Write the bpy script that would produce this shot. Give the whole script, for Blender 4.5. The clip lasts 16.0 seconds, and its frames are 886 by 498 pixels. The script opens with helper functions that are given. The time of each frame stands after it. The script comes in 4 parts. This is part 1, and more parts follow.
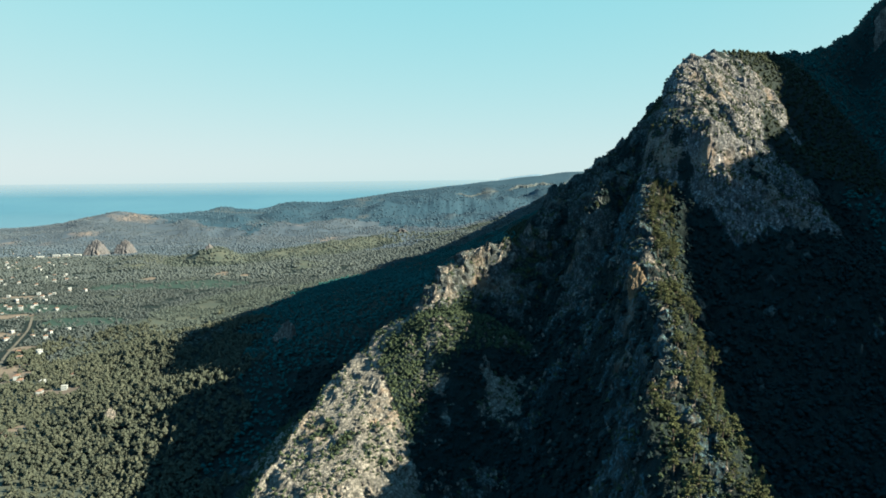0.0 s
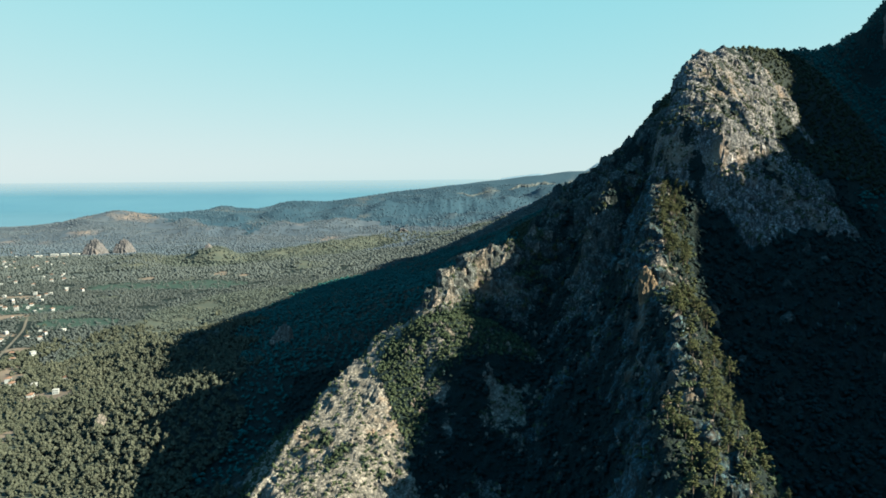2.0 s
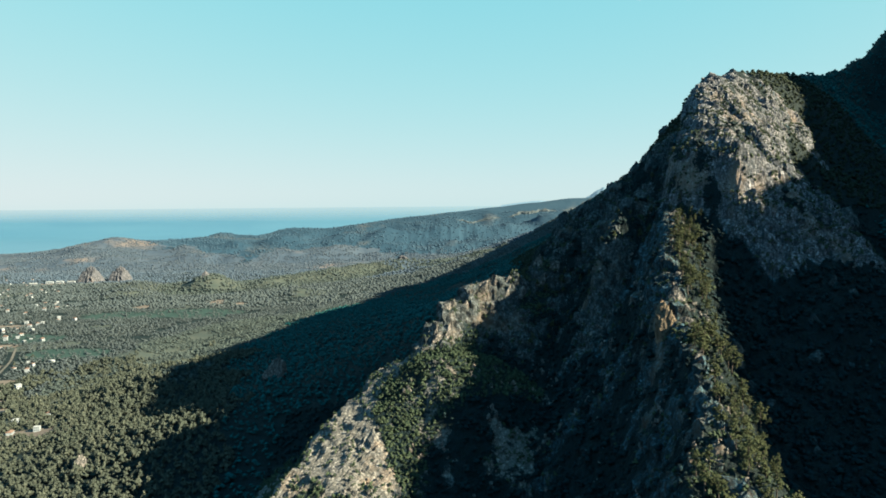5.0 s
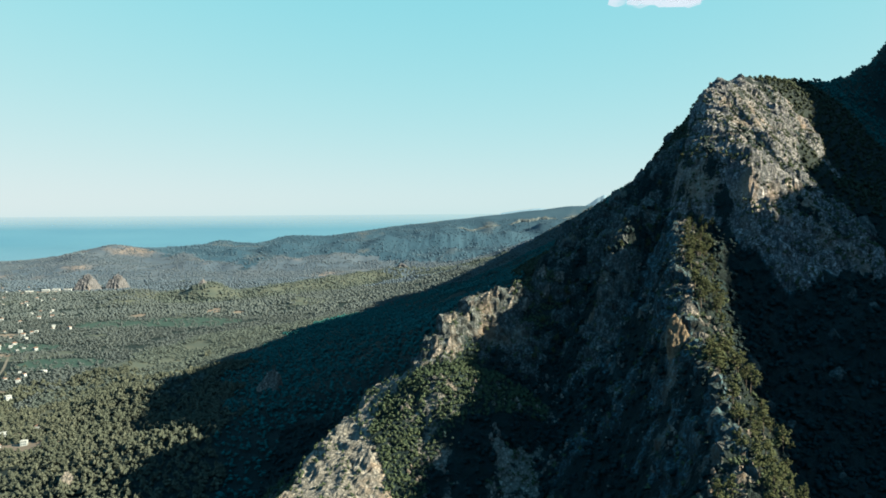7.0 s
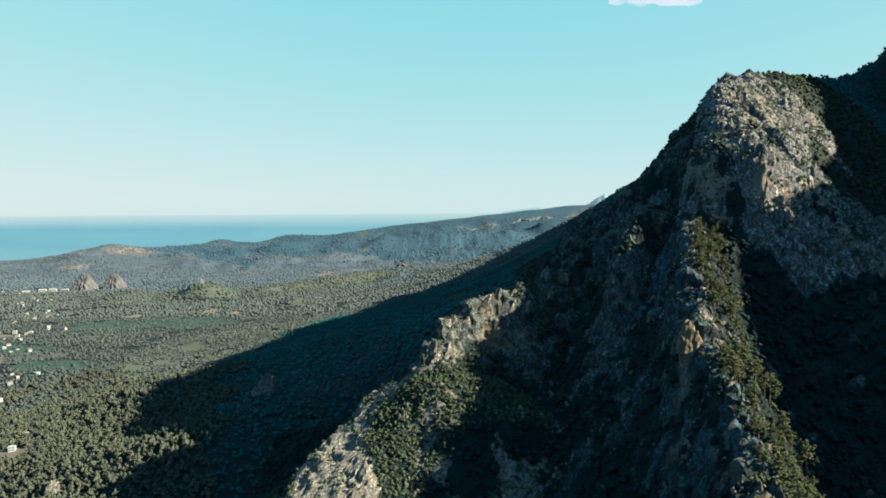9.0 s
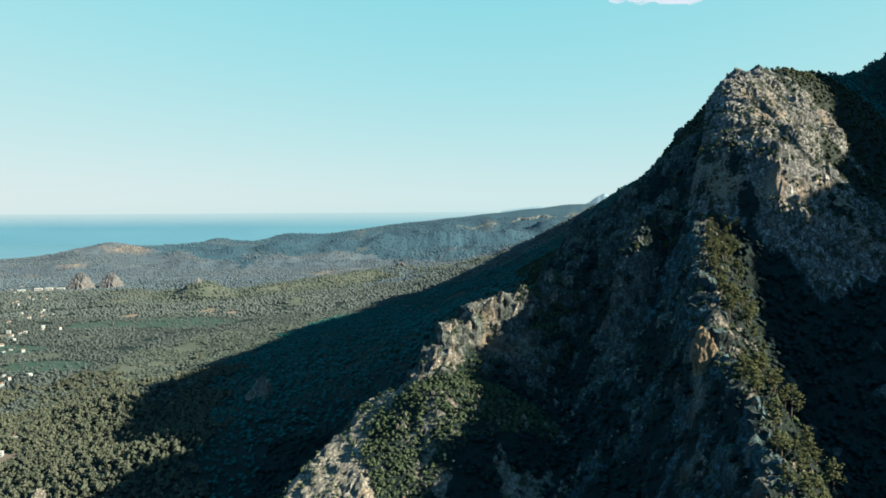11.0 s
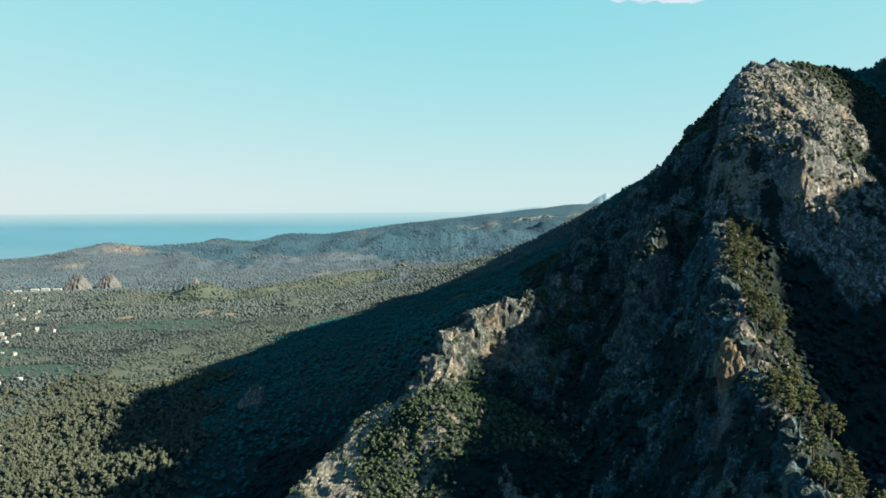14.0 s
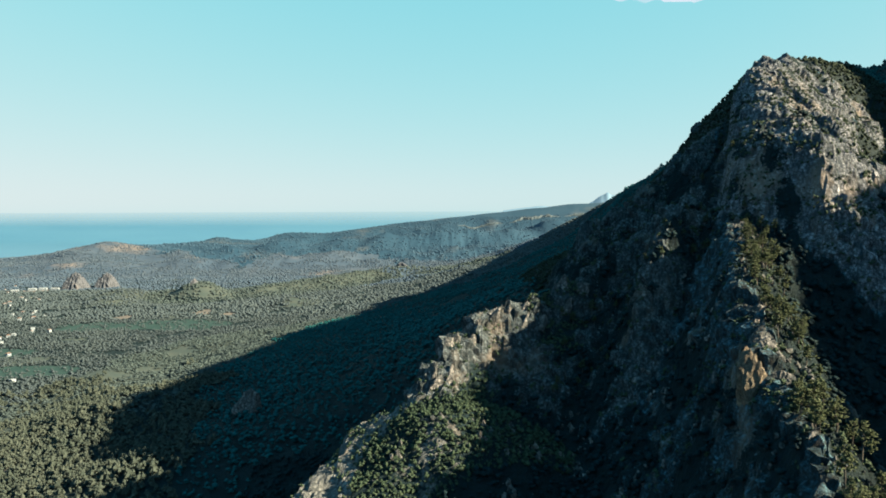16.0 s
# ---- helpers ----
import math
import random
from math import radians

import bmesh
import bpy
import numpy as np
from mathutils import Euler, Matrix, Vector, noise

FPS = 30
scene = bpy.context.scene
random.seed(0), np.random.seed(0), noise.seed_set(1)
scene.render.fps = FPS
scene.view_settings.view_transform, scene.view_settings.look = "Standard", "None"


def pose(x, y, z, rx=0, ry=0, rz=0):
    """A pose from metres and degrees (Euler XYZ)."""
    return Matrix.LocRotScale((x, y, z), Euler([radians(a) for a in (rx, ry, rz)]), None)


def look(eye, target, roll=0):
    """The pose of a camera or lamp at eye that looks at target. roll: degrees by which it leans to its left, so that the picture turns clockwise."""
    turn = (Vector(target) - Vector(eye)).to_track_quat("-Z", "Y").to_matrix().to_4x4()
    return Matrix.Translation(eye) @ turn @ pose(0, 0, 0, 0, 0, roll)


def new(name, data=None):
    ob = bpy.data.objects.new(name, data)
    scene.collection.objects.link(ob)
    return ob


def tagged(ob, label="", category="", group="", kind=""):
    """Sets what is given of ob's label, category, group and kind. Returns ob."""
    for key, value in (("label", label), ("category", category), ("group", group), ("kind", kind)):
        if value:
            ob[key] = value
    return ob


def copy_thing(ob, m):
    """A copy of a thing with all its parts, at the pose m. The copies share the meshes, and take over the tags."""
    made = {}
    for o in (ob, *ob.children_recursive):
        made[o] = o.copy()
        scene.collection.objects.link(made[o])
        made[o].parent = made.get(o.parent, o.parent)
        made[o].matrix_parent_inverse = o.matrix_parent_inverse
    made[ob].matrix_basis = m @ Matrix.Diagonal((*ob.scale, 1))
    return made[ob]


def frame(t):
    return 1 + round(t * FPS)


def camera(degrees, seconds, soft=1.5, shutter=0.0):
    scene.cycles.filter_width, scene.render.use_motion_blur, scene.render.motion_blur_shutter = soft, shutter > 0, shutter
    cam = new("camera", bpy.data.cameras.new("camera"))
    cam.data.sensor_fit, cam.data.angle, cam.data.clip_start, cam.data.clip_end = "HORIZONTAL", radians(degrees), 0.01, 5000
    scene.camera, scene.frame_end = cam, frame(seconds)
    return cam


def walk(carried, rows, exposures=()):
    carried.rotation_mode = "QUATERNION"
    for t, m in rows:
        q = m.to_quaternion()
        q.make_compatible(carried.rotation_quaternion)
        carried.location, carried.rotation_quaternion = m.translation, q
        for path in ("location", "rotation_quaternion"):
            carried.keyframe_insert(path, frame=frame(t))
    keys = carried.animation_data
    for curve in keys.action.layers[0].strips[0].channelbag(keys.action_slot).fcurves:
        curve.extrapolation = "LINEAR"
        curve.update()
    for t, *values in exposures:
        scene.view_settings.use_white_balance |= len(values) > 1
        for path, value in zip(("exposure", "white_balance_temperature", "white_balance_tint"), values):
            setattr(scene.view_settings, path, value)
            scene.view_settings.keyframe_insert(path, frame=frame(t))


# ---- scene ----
cam = camera(65.4, 16.0, soft=1.75)
PATH = [
    (0, (1.517, 1.46, 198.866), (1.51, 3.45, 198.668), -0.6),
    (0.5, (1.362, 5.074, 198.833), (1.354, 7.064, 198.634), -0.6),
    (1, (1.311, 8.706, 198.831), (1.303, 10.696, 198.63), -0.6),
    (1.5, (1.374, 12.371, 198.83), (1.364, 14.36, 198.629), -0.5),
    (2, (1.296, 16.063, 198.862), (1.286, 18.053, 198.662), -0.5),
    (2.5, (1.238, 19.7, 198.907), (1.228, 21.691, 198.716), -0.5),
    (3, (1.192, 23.355, 198.998), (1.182, 25.347, 198.819), -0.5),
    (3.5, (1.159, 26.981, 199.07), (1.15, 28.974, 198.906), -0.5),
    (4, (1.111, 30.522, 199.102), (1.101, 32.517, 198.953), -0.5),
    (4.5, (1.017, 34.075, 199.176), (1.007, 36.071, 199.041), -0.5),
    (7, (0.64, 51.905, 199.619), (0.631, 53.903, 199.518), -0.4),
    (7.5, (0.664, 55.437, 199.624), (0.655, 57.434, 199.523), -0.4),
    (8, (0.7, 58.941, 199.627), (0.69, 60.938, 199.526), -0.4),
    (8.5, (0.73, 62.432, 199.631), (0.72, 64.429, 199.53), -0.4),
    (9, (0.728, 65.945, 199.686), (0.719, 67.942, 199.583), -0.4),
    (11.5, (0.24, 83.02, 200.334), (0.233, 85.017, 200.227), -0.3),
    (12, (0.284, 86.459, 200.356), (0.276, 88.456, 200.249), -0.3),
    (12.5, (0.325, 89.91, 200.363), (0.316, 91.907, 200.255), -0.3),
    (13, (0.358, 93.384, 200.394), (0.349, 95.382, 200.287), -0.3),
    (13.5, (0.361, 96.748, 200.413), (0.351, 98.745, 200.306), -0.3),
    (14, (0.354, 100.113, 200.419), (0.344, 102.11, 200.312), -0.3),
    (14.5, (0.371, 103.582, 200.436), (0.361, 105.579, 200.328), -0.2),
    (15, (0.46, 107.042, 200.435), (0.449, 109.039, 200.327), -0.2),
    (15.5, (0.451, 110.546, 200.498), (0.44, 112.543, 200.39), -0.2),
    (16, (0.426, 113.991, 200.588), (0.414, 115.988, 200.479), -0.2),
]
walk(cam, [(t, look(eye, target, roll)) for t, eye, target, roll in PATH],
     exposures=[(0.0, 2.965, 5500, 4), (16.0, 2.965, 5500, 4)])

# ---- light: low morning sun from the right and a little behind, clear sky ----
SUN_TO = Vector((440, -136, 237)).normalized()
sun_el = math.asin(SUN_TO.z)
sun_az = math.atan2(SUN_TO.x, SUN_TO.y)
world = bpy.data.worlds.new("sky")
scene.world = world
world.use_nodes = True
wn = world.node_tree
wn.nodes.clear()
sky = wn.nodes.new("ShaderNodeTexSky")
sky.sky_type = "NISHITA"
sky.sun_disc = False
sky.sun_elevation = sun_el
sky.sun_rotation = sun_az
sky.altitude = 300
sky.air_density = 0.7
sky.dust_density = 0.6
sky.ozone_density = 0.8
bg = wn.nodes.new("ShaderNodeBackground")
bg.inputs["Strength"].default_value = 0.075
wout = wn.nodes.new("ShaderNodeOutputWorld")
# thin haze evens out the clear sky and pales it towards the skyline
split = wn.nodes.new("ShaderNodeSeparateColor")
joined = wn.nodes.new("ShaderNodeCombineColor")
wn.links.new(sky.outputs[0], split.inputs[0])
for n, (full, half) in enumerate(((1.98, 2.75), (1.48, 0.5), (1.26, 0.3))):
    more = wn.nodes.new("ShaderNodeMath")
    more.operation, more.inputs[1].default_value = "ADD", half
    share = wn.nodes.new("ShaderNodeMath")
    share.operation = "DIVIDE"
    size = wn.nodes.new("ShaderNodeMath")
    size.operation, size.inputs[1].default_value = "MULTIPLY", full
    wn.links.new(split.outputs[n], more.inputs[0])
    wn.links.new(split.outputs[n], share.inputs[0])
    wn.links.new(more.outputs[0], share.inputs[1])
    wn.links.new(share.outputs[0], size.inputs[0])
    wn.links.new(size.outputs[0], joined.inputs[n])
wn.links.new(joined.outputs[0], bg.inputs[0])
wn.links.new(bg.outputs[0], wout.inputs[0])
sun = new("sun", bpy.data.lights.new("sun", "SUN"))
sun.data.energy = 5.0
sun.data.angle = radians(0.53)
sun.data.color = (1.0, 0.68, 0.32)
sun.matrix_world = look(SUN_TO * 3000, (0, 0, 0))


# ---- noise on arrays ----
def hash2(ix, iy, seed):
    n = (ix.astype(np.int64) * 374761393 + iy.astype(np.int64) * 668265263 + seed * 1442695041) & 0xFFFFFFFF
    n = ((n ^ (n >> 13)) * 1274126177) & 0xFFFFFFFF
    n = ((n ^ (n >> 16)) * 2246822519) & 0xFFFFFFFF
    return ((n ^ (n >> 15)) & 0xFFFFFF) / float(0xFFFFFF)


def vnoise(x, y, seed=0):
    """Smooth noise from -1 to 1."""
    ix, iy = np.floor(x), np.floor(y)
    fx, fy = x - ix, y - iy
    ux, uy = fx * fx * fx * (fx * (fx * 6 - 15) + 10), fy * fy * fy * (fy * (fy * 6 - 15) + 10)

    def grad(jx, jy):
        a = hash2(ix + jx, iy + jy, seed) * 2 * math.pi
        return np.cos(a) * (fx - jx) + np.sin(a) * (fy - jy)
    a = grad(0, 0) * (1 - ux) + grad(1, 0) * ux
    b = grad(0, 1) * (1 - ux) + grad(1, 1) * ux
    return (a * (1 - uy) + b * uy) * 1.5


def fbm(x, y, octaves=4, seed=0, gain=0.5):
    total, amp = 0.0, 1.0
    for o in range(octaves):
        total = total + amp * vnoise(x * 2 ** o + 17.3 * o, y * 2 ** o - 9.1 * o, seed + o)
        amp *= gain
    return total


def ridged(x, y, octaves=4, seed=0):
    total, amp = 0.0, 1.0
    for o in range(octaves):
        total = total + amp * (1 - 2 * np.abs(vnoise(x * 2 ** o + 5.7 * o, y * 2 ** o + 3.3 * o, seed + o)))
        amp *= 0.5
    return total


def step01(a, b, v):
    u = np.clip((v - a) / (b - a), 0, 1)
    return u * u * (3 - 2 * u)


# ---- the shape of the land ----
def crest(X, Y, line):
    """Distance to a crest line, on which side (1: to its right, -1: to its left), and the crest's height there."""
    ds, ss, zs = [], [], []
    for (x0, y0, z0), (x1, y1, z1) in zip(line[:-1], line[1:]):
        dx, dy = x1 - x0, y1 - y0
        u = np.clip(((X - x0) * dx + (Y - y0) * dy) / (dx * dx + dy * dy), 0, 1)
        px, py = X - (x0 + u * dx), Y - (y0 + u * dy)
        d = np.sqrt(px * px + py * py) + 1e-6
        ds.append(d)
        ss.append((px * dy - py * dx) / math.hypot(dx, dy) / d)
        zs.append(z0 + u * (z1 - z0))
    near = np.min(ds, axis=0)
    ws = [np.exp(-np.clip((d - near) / 7.0, 0, 40)) for d in ds]
    total = sum(ws)
    return near, sum(w * q for w, q in zip(ws, ss)) / total, sum(w * q for w, q in zip(ws, zs)) / total


def sides(d, s, left, right):
    """The drop below a crest by distance, a profile of (distance, drop) for each side."""
    l = np.interp(d, [p[0] for p in left], [p[1] for p in left])
    r = np.interp(d, [p[0] for p in right], [p[1] for p in right])
    w = 0.5 + 0.5 * np.clip(s * np.minimum(d / 4.0, 1.6), -1, 1)
    return l * (1 - w) + r * w


# crest lines, from their low or near end to their high or far end
RANGE = [(226, 570, 297), (310, 660, 311), (433, 850, 343), (500, 930, 365), (560, 980, 390), (640, 1020, 449), (760, 1080, 520)]
NORTH = [(232, 600, 302), (240, 650, 304), (290, 800, 298), (325, 1000, 281), (318, 1400, 224), (250, 1900, 130), (200, 2500, 66)]
# EAST's near length is out of view, its heights set to cast the shade
EAST = [(520, -700, 200), (535, -250, 300), (540, 0, 346), (541, 49, 353), (541, 106, 355), (541, 132, 363), (541, 160, 371), (541, 220, 391), (545, 264, 408), (560, 350, 408), (575, 440, 411), (582, 470, 435), (590, 510, 462), (600, 560, 482), (640, 700, 505), (665, 880, 480), (640, 1020, 455)]
SUMMIT = [(151, 380, 223), (149, 396, 232), (150, 415, 239), (156, 450, 256), (166, 488, 275), (181, 512, 290), (191, 524, 287), (201, 538, 289), (212, 551, 298), (222, 562, 300.5)]
RIB = [(183, 396, 208), (185, 416, 224), (180, 445, 246), (178, 475, 264), (184, 495, 276)]
BULGE = [(252, 533, 252), (249, 545, 268), (240, 556, 286), (222, 562, 298)]
SHOULDER = [(68, 518, 168), (92, 535, 191), (113, 545, 203), (135, 552, 218), (160, 560, 241), (185, 568, 256)]
COCK = [(82, 396, 168), (97, 410, 196), (112, 422, 203)]
RIGHT = [(55, 0, 50), (66, 110, 84), (74, 170, 103), (79, 207, 117), (82, 240, 124), (86, 262, 131), (91, 290, 143), (96, 332, 164), (105, 368, 180), (114, 391, 192), (123, 425, 198)]
LEFT = [(-115, 200, 31), (-95, 240, 51.5), (-83, 265, 64.5), (-73, 293, 78.5), (-63, 320, 90.5), (-53, 352, 102), (-33, 380, 118), (-14, 386, 126)]
CRAG = [(-5, 386, 139), (4, 396, 148), (18, 411, 156), (37, 418, 159), (60, 428, 168), (85, 437, 186), (110, 440, 204), (135, 445, 228)]
MID_A = [(-1500, 2350, 20), (-1250, 2330, 44), (-1000, 2350, 30), (-700, 2480, 48), (-400, 2600, 52), (0, 2700, 66), (400, 2800, 95)]
MID_B = [(-1050, 2950, 40), (-800, 3080, 62), (-600, 3200, 66), (-200, 3300, 88), (300, 3500, 132), (800, 3600, 170)]
HILL = [(-440, 1690, 24), (-330, 1800, 34), (-215, 1940, 42), (-112, 2000, 50), (-50, 1985, 44), (60, 1880, 36)]
FAR = [(-1900, 2800, 8), (-1610, 2870, 30), (-1500, 2890, 58), (-1378, 2900, 74), (-1280, 3150, 52), (-1150, 3600, 58), (-1010, 3800, 50), (-875, 4000, 69), (-640, 4100, 80), (-296, 4300, 130), (238, 4400, 186), (800, 4500, 246), (1500, 4600, 280)]


def land(X, Y):
    """Height of the ground and how rocky it is."""
    parts = []
    # valley floor, rising towards the far hills
    valley = 11 + 6 * fbm(X / 420, Y / 420, 3, 11) + 5.0 * fbm(X / 130, Y / 130, 2, 12) * step01(500, 900, Y)
    valley = valley - 6 * step01(-300, -900, X) * step01(2600, 600, Y)
    # wooded foothills stand a little above the fields
    foot = X - np.interp(Y, [300, 800, 1000, 1080, 1150, 1260], [-430, -398, -388, -372, -250, 60]) + 26 * vnoise(X / 70, Y / 70, 13)
    valley = valley + (15 + 5 * fbm(X / 85, Y / 85, 2, 14)) * step01(-28, 30, foot) * step01(1300, 1120, Y)
    parts.append(valley)
    rough = fbm(X / 60, Y / 60, 3, 21)
    bench = 9 + 48 * step01(-400, -80, X) * step01(1500, 700, Y)
    for line, low in ((RANGE, 2), (NORTH, 2), (EAST, bench)):
        d, s, z = crest(X, Y, line)
        d = np.sqrt(d * d + 225) - 15
        fall = np.interp(d, [0, 100, 200, 283, 351, 430, 600, 900, 2000], [0, 0.36, 0.57, 0.70, 0.785, 0.862, 0.945, 0.985, 1])
        hollow = (30 * step01(520, 370, Y) * step01(-330, -180, X) + 25 * step01(430, 300, Y) * step01(-170, -60, X)) * step01(330, 180, X)
        if line is RANGE:
            hollow = hollow + 24 * np.exp(-((X - 264) / 24) ** 2 - ((Y - 524) / 30) ** 2)
        steep = 0 if line is EAST else 15 * step01(5, 60, d) * step01(1500, 800, Y) * (s < 0) * (1 - 0.7 * fall)
        parts.append(low + (z - low) * (1 - fall) + 5 * rough * step01(900, 200, d) - hollow - steep)
    d, s, z = crest(X, Y, SUMMIT)
    wide = d * np.where(s < 0, np.interp(Y, [400, 425, 455, 485, 512, 545], [0.9, 1.0, 1.6, 2.1, 2.25, 1.6]), 1 + 0.3 * step01(245, 288, z))
    face = sides(wide, s, [(0, 0), (8, 1), (18, 7), (25, 12), (30, 36), (40, 49), (56, 66), (88, 94), (130, 120), (220, 230), (2000, 900)],
                 [(0, 0), (10, 3), (18, 10), (30, 21), (44, 32), (54, 44), (64, 66), (80, 112), (220, 260), (2000, 900)])
    spurs = z - face
    for line, left, right in ((RIB, [(0, 0), (8, 4), (16, 13), (28, 42), (60, 110), (2000, 1800)], [(0, 0), (6, 4), (14, 15), (24, 21), (34, 34), (60, 90), (2000, 1800)]),
                              (BULGE, [(0, 0), (8, 3), (16, 12), (40, 50), (2000, 1800)], [(0, 0), (7, 3), (11, 22), (40, 70), (2000, 1800)])):
        d2, s2, z2 = crest(X, Y, line)
        spurs = np.maximum(spurs, z2 - sides(d2, s2, left, right))
    warp = vnoise(X / 17, Y / 17, 37) * 0.8
    summit_r = ridged(X / 25 + Y / 62 + warp, Y / 66, 3, 31) * 3.4 + ridged(X / 10 + Y / 25 + warp, Y / 21, 2, 35) * 1.2 - 5.0
    # the front: a tilted slab that faces the sun, a shelf below it, and a cliff round to the left
    slab = 228 - 0.95 * (X - 150) + 2.35 * (Y - 393)
    shelf = 193 + np.where(Y < 374, 1.7, 0.8) * (Y - 374) - 0.3 * (X - 161)
    beyond = (150 - X) * 0.66 + (393 - Y) * 0.75
    spurs = np.minimum(spurs, np.maximum(slab, shelf) + 4)
    spurs = np.where(beyond > 0, np.minimum(spurs, 232 - 2.4 * beyond), spurs)
    parts.append(spurs + summit_r)
    d, s, z = crest(X, Y, RIGHT)
    d = np.where(s < 0, np.maximum(d - 14 * step01(264, 216, Y), 0.0), d)
    right_h = z - sides(d, s, [(0, 0), (6, 7), (16, 28), (28, 46), (50, 62), (85, 92), (140, 120), (400, 200), (2000, 800)],
                        [(0, 0), (20, 4), (50, 12), (80, 20), (100, 26), (160, 62), (400, 160), (2000, 800)])
    right_h = right_h - 13 * step01(6, 30, d) * (1 - 0.8 * step01(45, 75, d) * step01(300, 335, Y)) * step01(385, 345, Y) * (s > 0)
    parts.append(right_h + ridged(X / 22, Y / 22, 3, 41) * 1.8 + ridged(X / 9, Y / 9, 3, 43) * 1.6 * step01(150, 190, Y) - 1.0)
    d, s, z = crest(X, Y, LEFT)
    left_h = z - sides(d, s, [(0, 0), (4, 5), (15, 22), (40, 46), (90, 75), (400, 300), (2000, 1500)],
                       [(0, 0), (15, -1), (28, -2), (40, 2), (50, 8), (60, 14), (80, 29), (120, 57), (400, 200), (2000, 1500)])
    parts.append(left_h + ridged(X / 20, Y / 20, 4, 51) * 1.6 - 1.5)
    d, s, z = crest(X, Y, CRAG)
    crag_h = z - sides(d, s, [(0, 0), (4, 4), (12, 22), (40, 50), (90, 95), (400, 300), (2000, 1500)],
                       [(0, 0), (4, 3), (10, 16), (22, 26), (45, 44), (90, 72), (400, 260), (2000, 1500)])
    for line, left, right in ((SHOULDER, [(0, 0), (6, 5), (13, 24), (40, 62), (90, 112), (400, 500), (2000, 2500)], [(0, 0), (12, 6), (30, 24), (70, 66), (2000, 2200)]),
                              (COCK, [(0, 0), (5, 5), (11, 24), (60, 90), (2000, 2200)], [(0, 0), (5, 4), (12, 18), (60, 80), (2000, 2200)])):
        d2, s2, z2 = crest(X, Y, line)
        crag_h = np.maximum(crag_h, z2 - sides(d2, s2, left, right) + 2.2 * ridged(X / 8, Y / 8, 2, 65) - 1.5)
    parts.append(crag_h + ridged(X / 13, Y / 13, 4, 61) * 2.4)
    # low hill chains before the coast range, then the coast range and single hills in the plain
    for line, w, seed in ((MID_A, 210, 75), (MID_B, 260, 77)):
        d, s, z = crest(X, Y, line)
        parts.append(-14 + (z + 14) * np.exp(-(d / w) ** 1.5) * (0.85 + 0.3 * vnoise(X / 180, Y / 180, seed)) + 10 * ridged(X / 150, Y / 150, 3, seed + 1) * step01(1.6 * w, 0.4 * w, d))
    d, s, z = crest(X, Y, FAR)
    far_h = -10 + (z + 10) * np.exp(-(d / 520) ** 1.3) + (22 * ridged(X / 420, Y / 420, 2, 71) - 16) * step01(1000, 300, d) * step01(0, 260, d)
    for hx, hy, hz, w in ((-1378, 2900, 9, 85), (-1150, 3600, 17, 70), (-875, 4000, 15, 110)):
        far_h = far_h + hz * np.exp(-((X - hx) ** 2 + (Y - hy) ** 2) / (w * w))
    parts.append(far_h)
    d, s, z = crest(X, Y, HILL)
    parts.append(-16 + (z + 16) * np.exp(-(d / 88) ** 1.5) + 4 * ridged(X / 60, Y / 60, 3, 83))
    for hx, hy, hz, w in ((-540, 1620, 44, 84), (-600, 1650, 20, 110), (-690, 1500, 22, 90), (-300, 1480, 24, 110), (-420, 1760, 18, 120), (-710, 1610, 27, 105)):
        parts.append(-16 + (hz + 21) * np.exp(-((X - hx) ** 2 + (Y - hy) ** 2) / (w * w)) + 3 * fbm(X / 70, Y / 70, 3, 81))
    k = 3.0
    top = np.max(parts, axis=0)
    h = top + k * np.log(sum(np.exp(np.clip((p - top) / k, -60, 0)) for p in parts))
    h = h + 15 * np.exp(-((X + 258) / 62) ** 2 - ((Y - 655) / 58) ** 2) - 7 * np.exp(-((X + 215) ** 2 + (Y - 545) ** 2) / 42 ** 2)
    shore = np.interp(X, [-2600, -1900, -1500, -1250, -900, -300, 800], [2900, 2960, 3150, 3500, 4150, 4480, 4640])
    return h - 70 * step01(0, 140, Y - shore), np.argmax(parts, axis=0)


def spread(lo, hi, fine, near_lo, near_hi, grow=1.065, cap=14, wide=45, upto=1700):
    """Grid lines that are close together in the middle and farther apart outwards."""
    mid = list(np.arange(near_lo, near_hi, fine))
    out, st, v = [], fine, near_hi
    while v < hi:
        out.append(v)
        st = min(st * grow, cap if abs(v) < upto else wide)
        v += st
    back, st, v = [], fine, near_lo
    while v > lo:
        st = min(st * grow, cap if abs(v) < upto else wide)
        v -= st
        back.append(v)
    return np.array(back[::-1] + mid + out)


xs = spread(-2600, 1700, 1.1, -100, 262)
ys = spread(-500, 4650, 1.1, 205, 570)
GX, GY = np.meshgrid(xs, ys)
GZ, GI = land(GX, GY)
nx, ny = len(xs), len(ys)
GS = np.hypot(*np.gradient(GZ, ys, xs))


def gz(x, y, grid=None):
    """Value of the ground grid (its height, if no other is given) at places x, y."""
    grid = GZ if grid is None else grid
    x, y = np.asarray(x, float), np.asarray(y, float)
    i = np.clip(np.searchsorted(xs, x) - 1, 0, nx - 2)
    j = np.clip(np.searchsorted(ys, y) - 1, 0, ny - 2)
    u, v = np.clip((x - xs[i]) / (xs[i + 1] - xs[i]), 0, 1), np.clip((y - ys[j]) / (ys[j + 1] - ys[j]), 0, 1)
    return (grid[j, i] * (1 - u) + grid[j, i + 1] * u) * (1 - v) + (grid[j + 1, i] * (1 - u) + grid[j + 1, i + 1] * u) * v


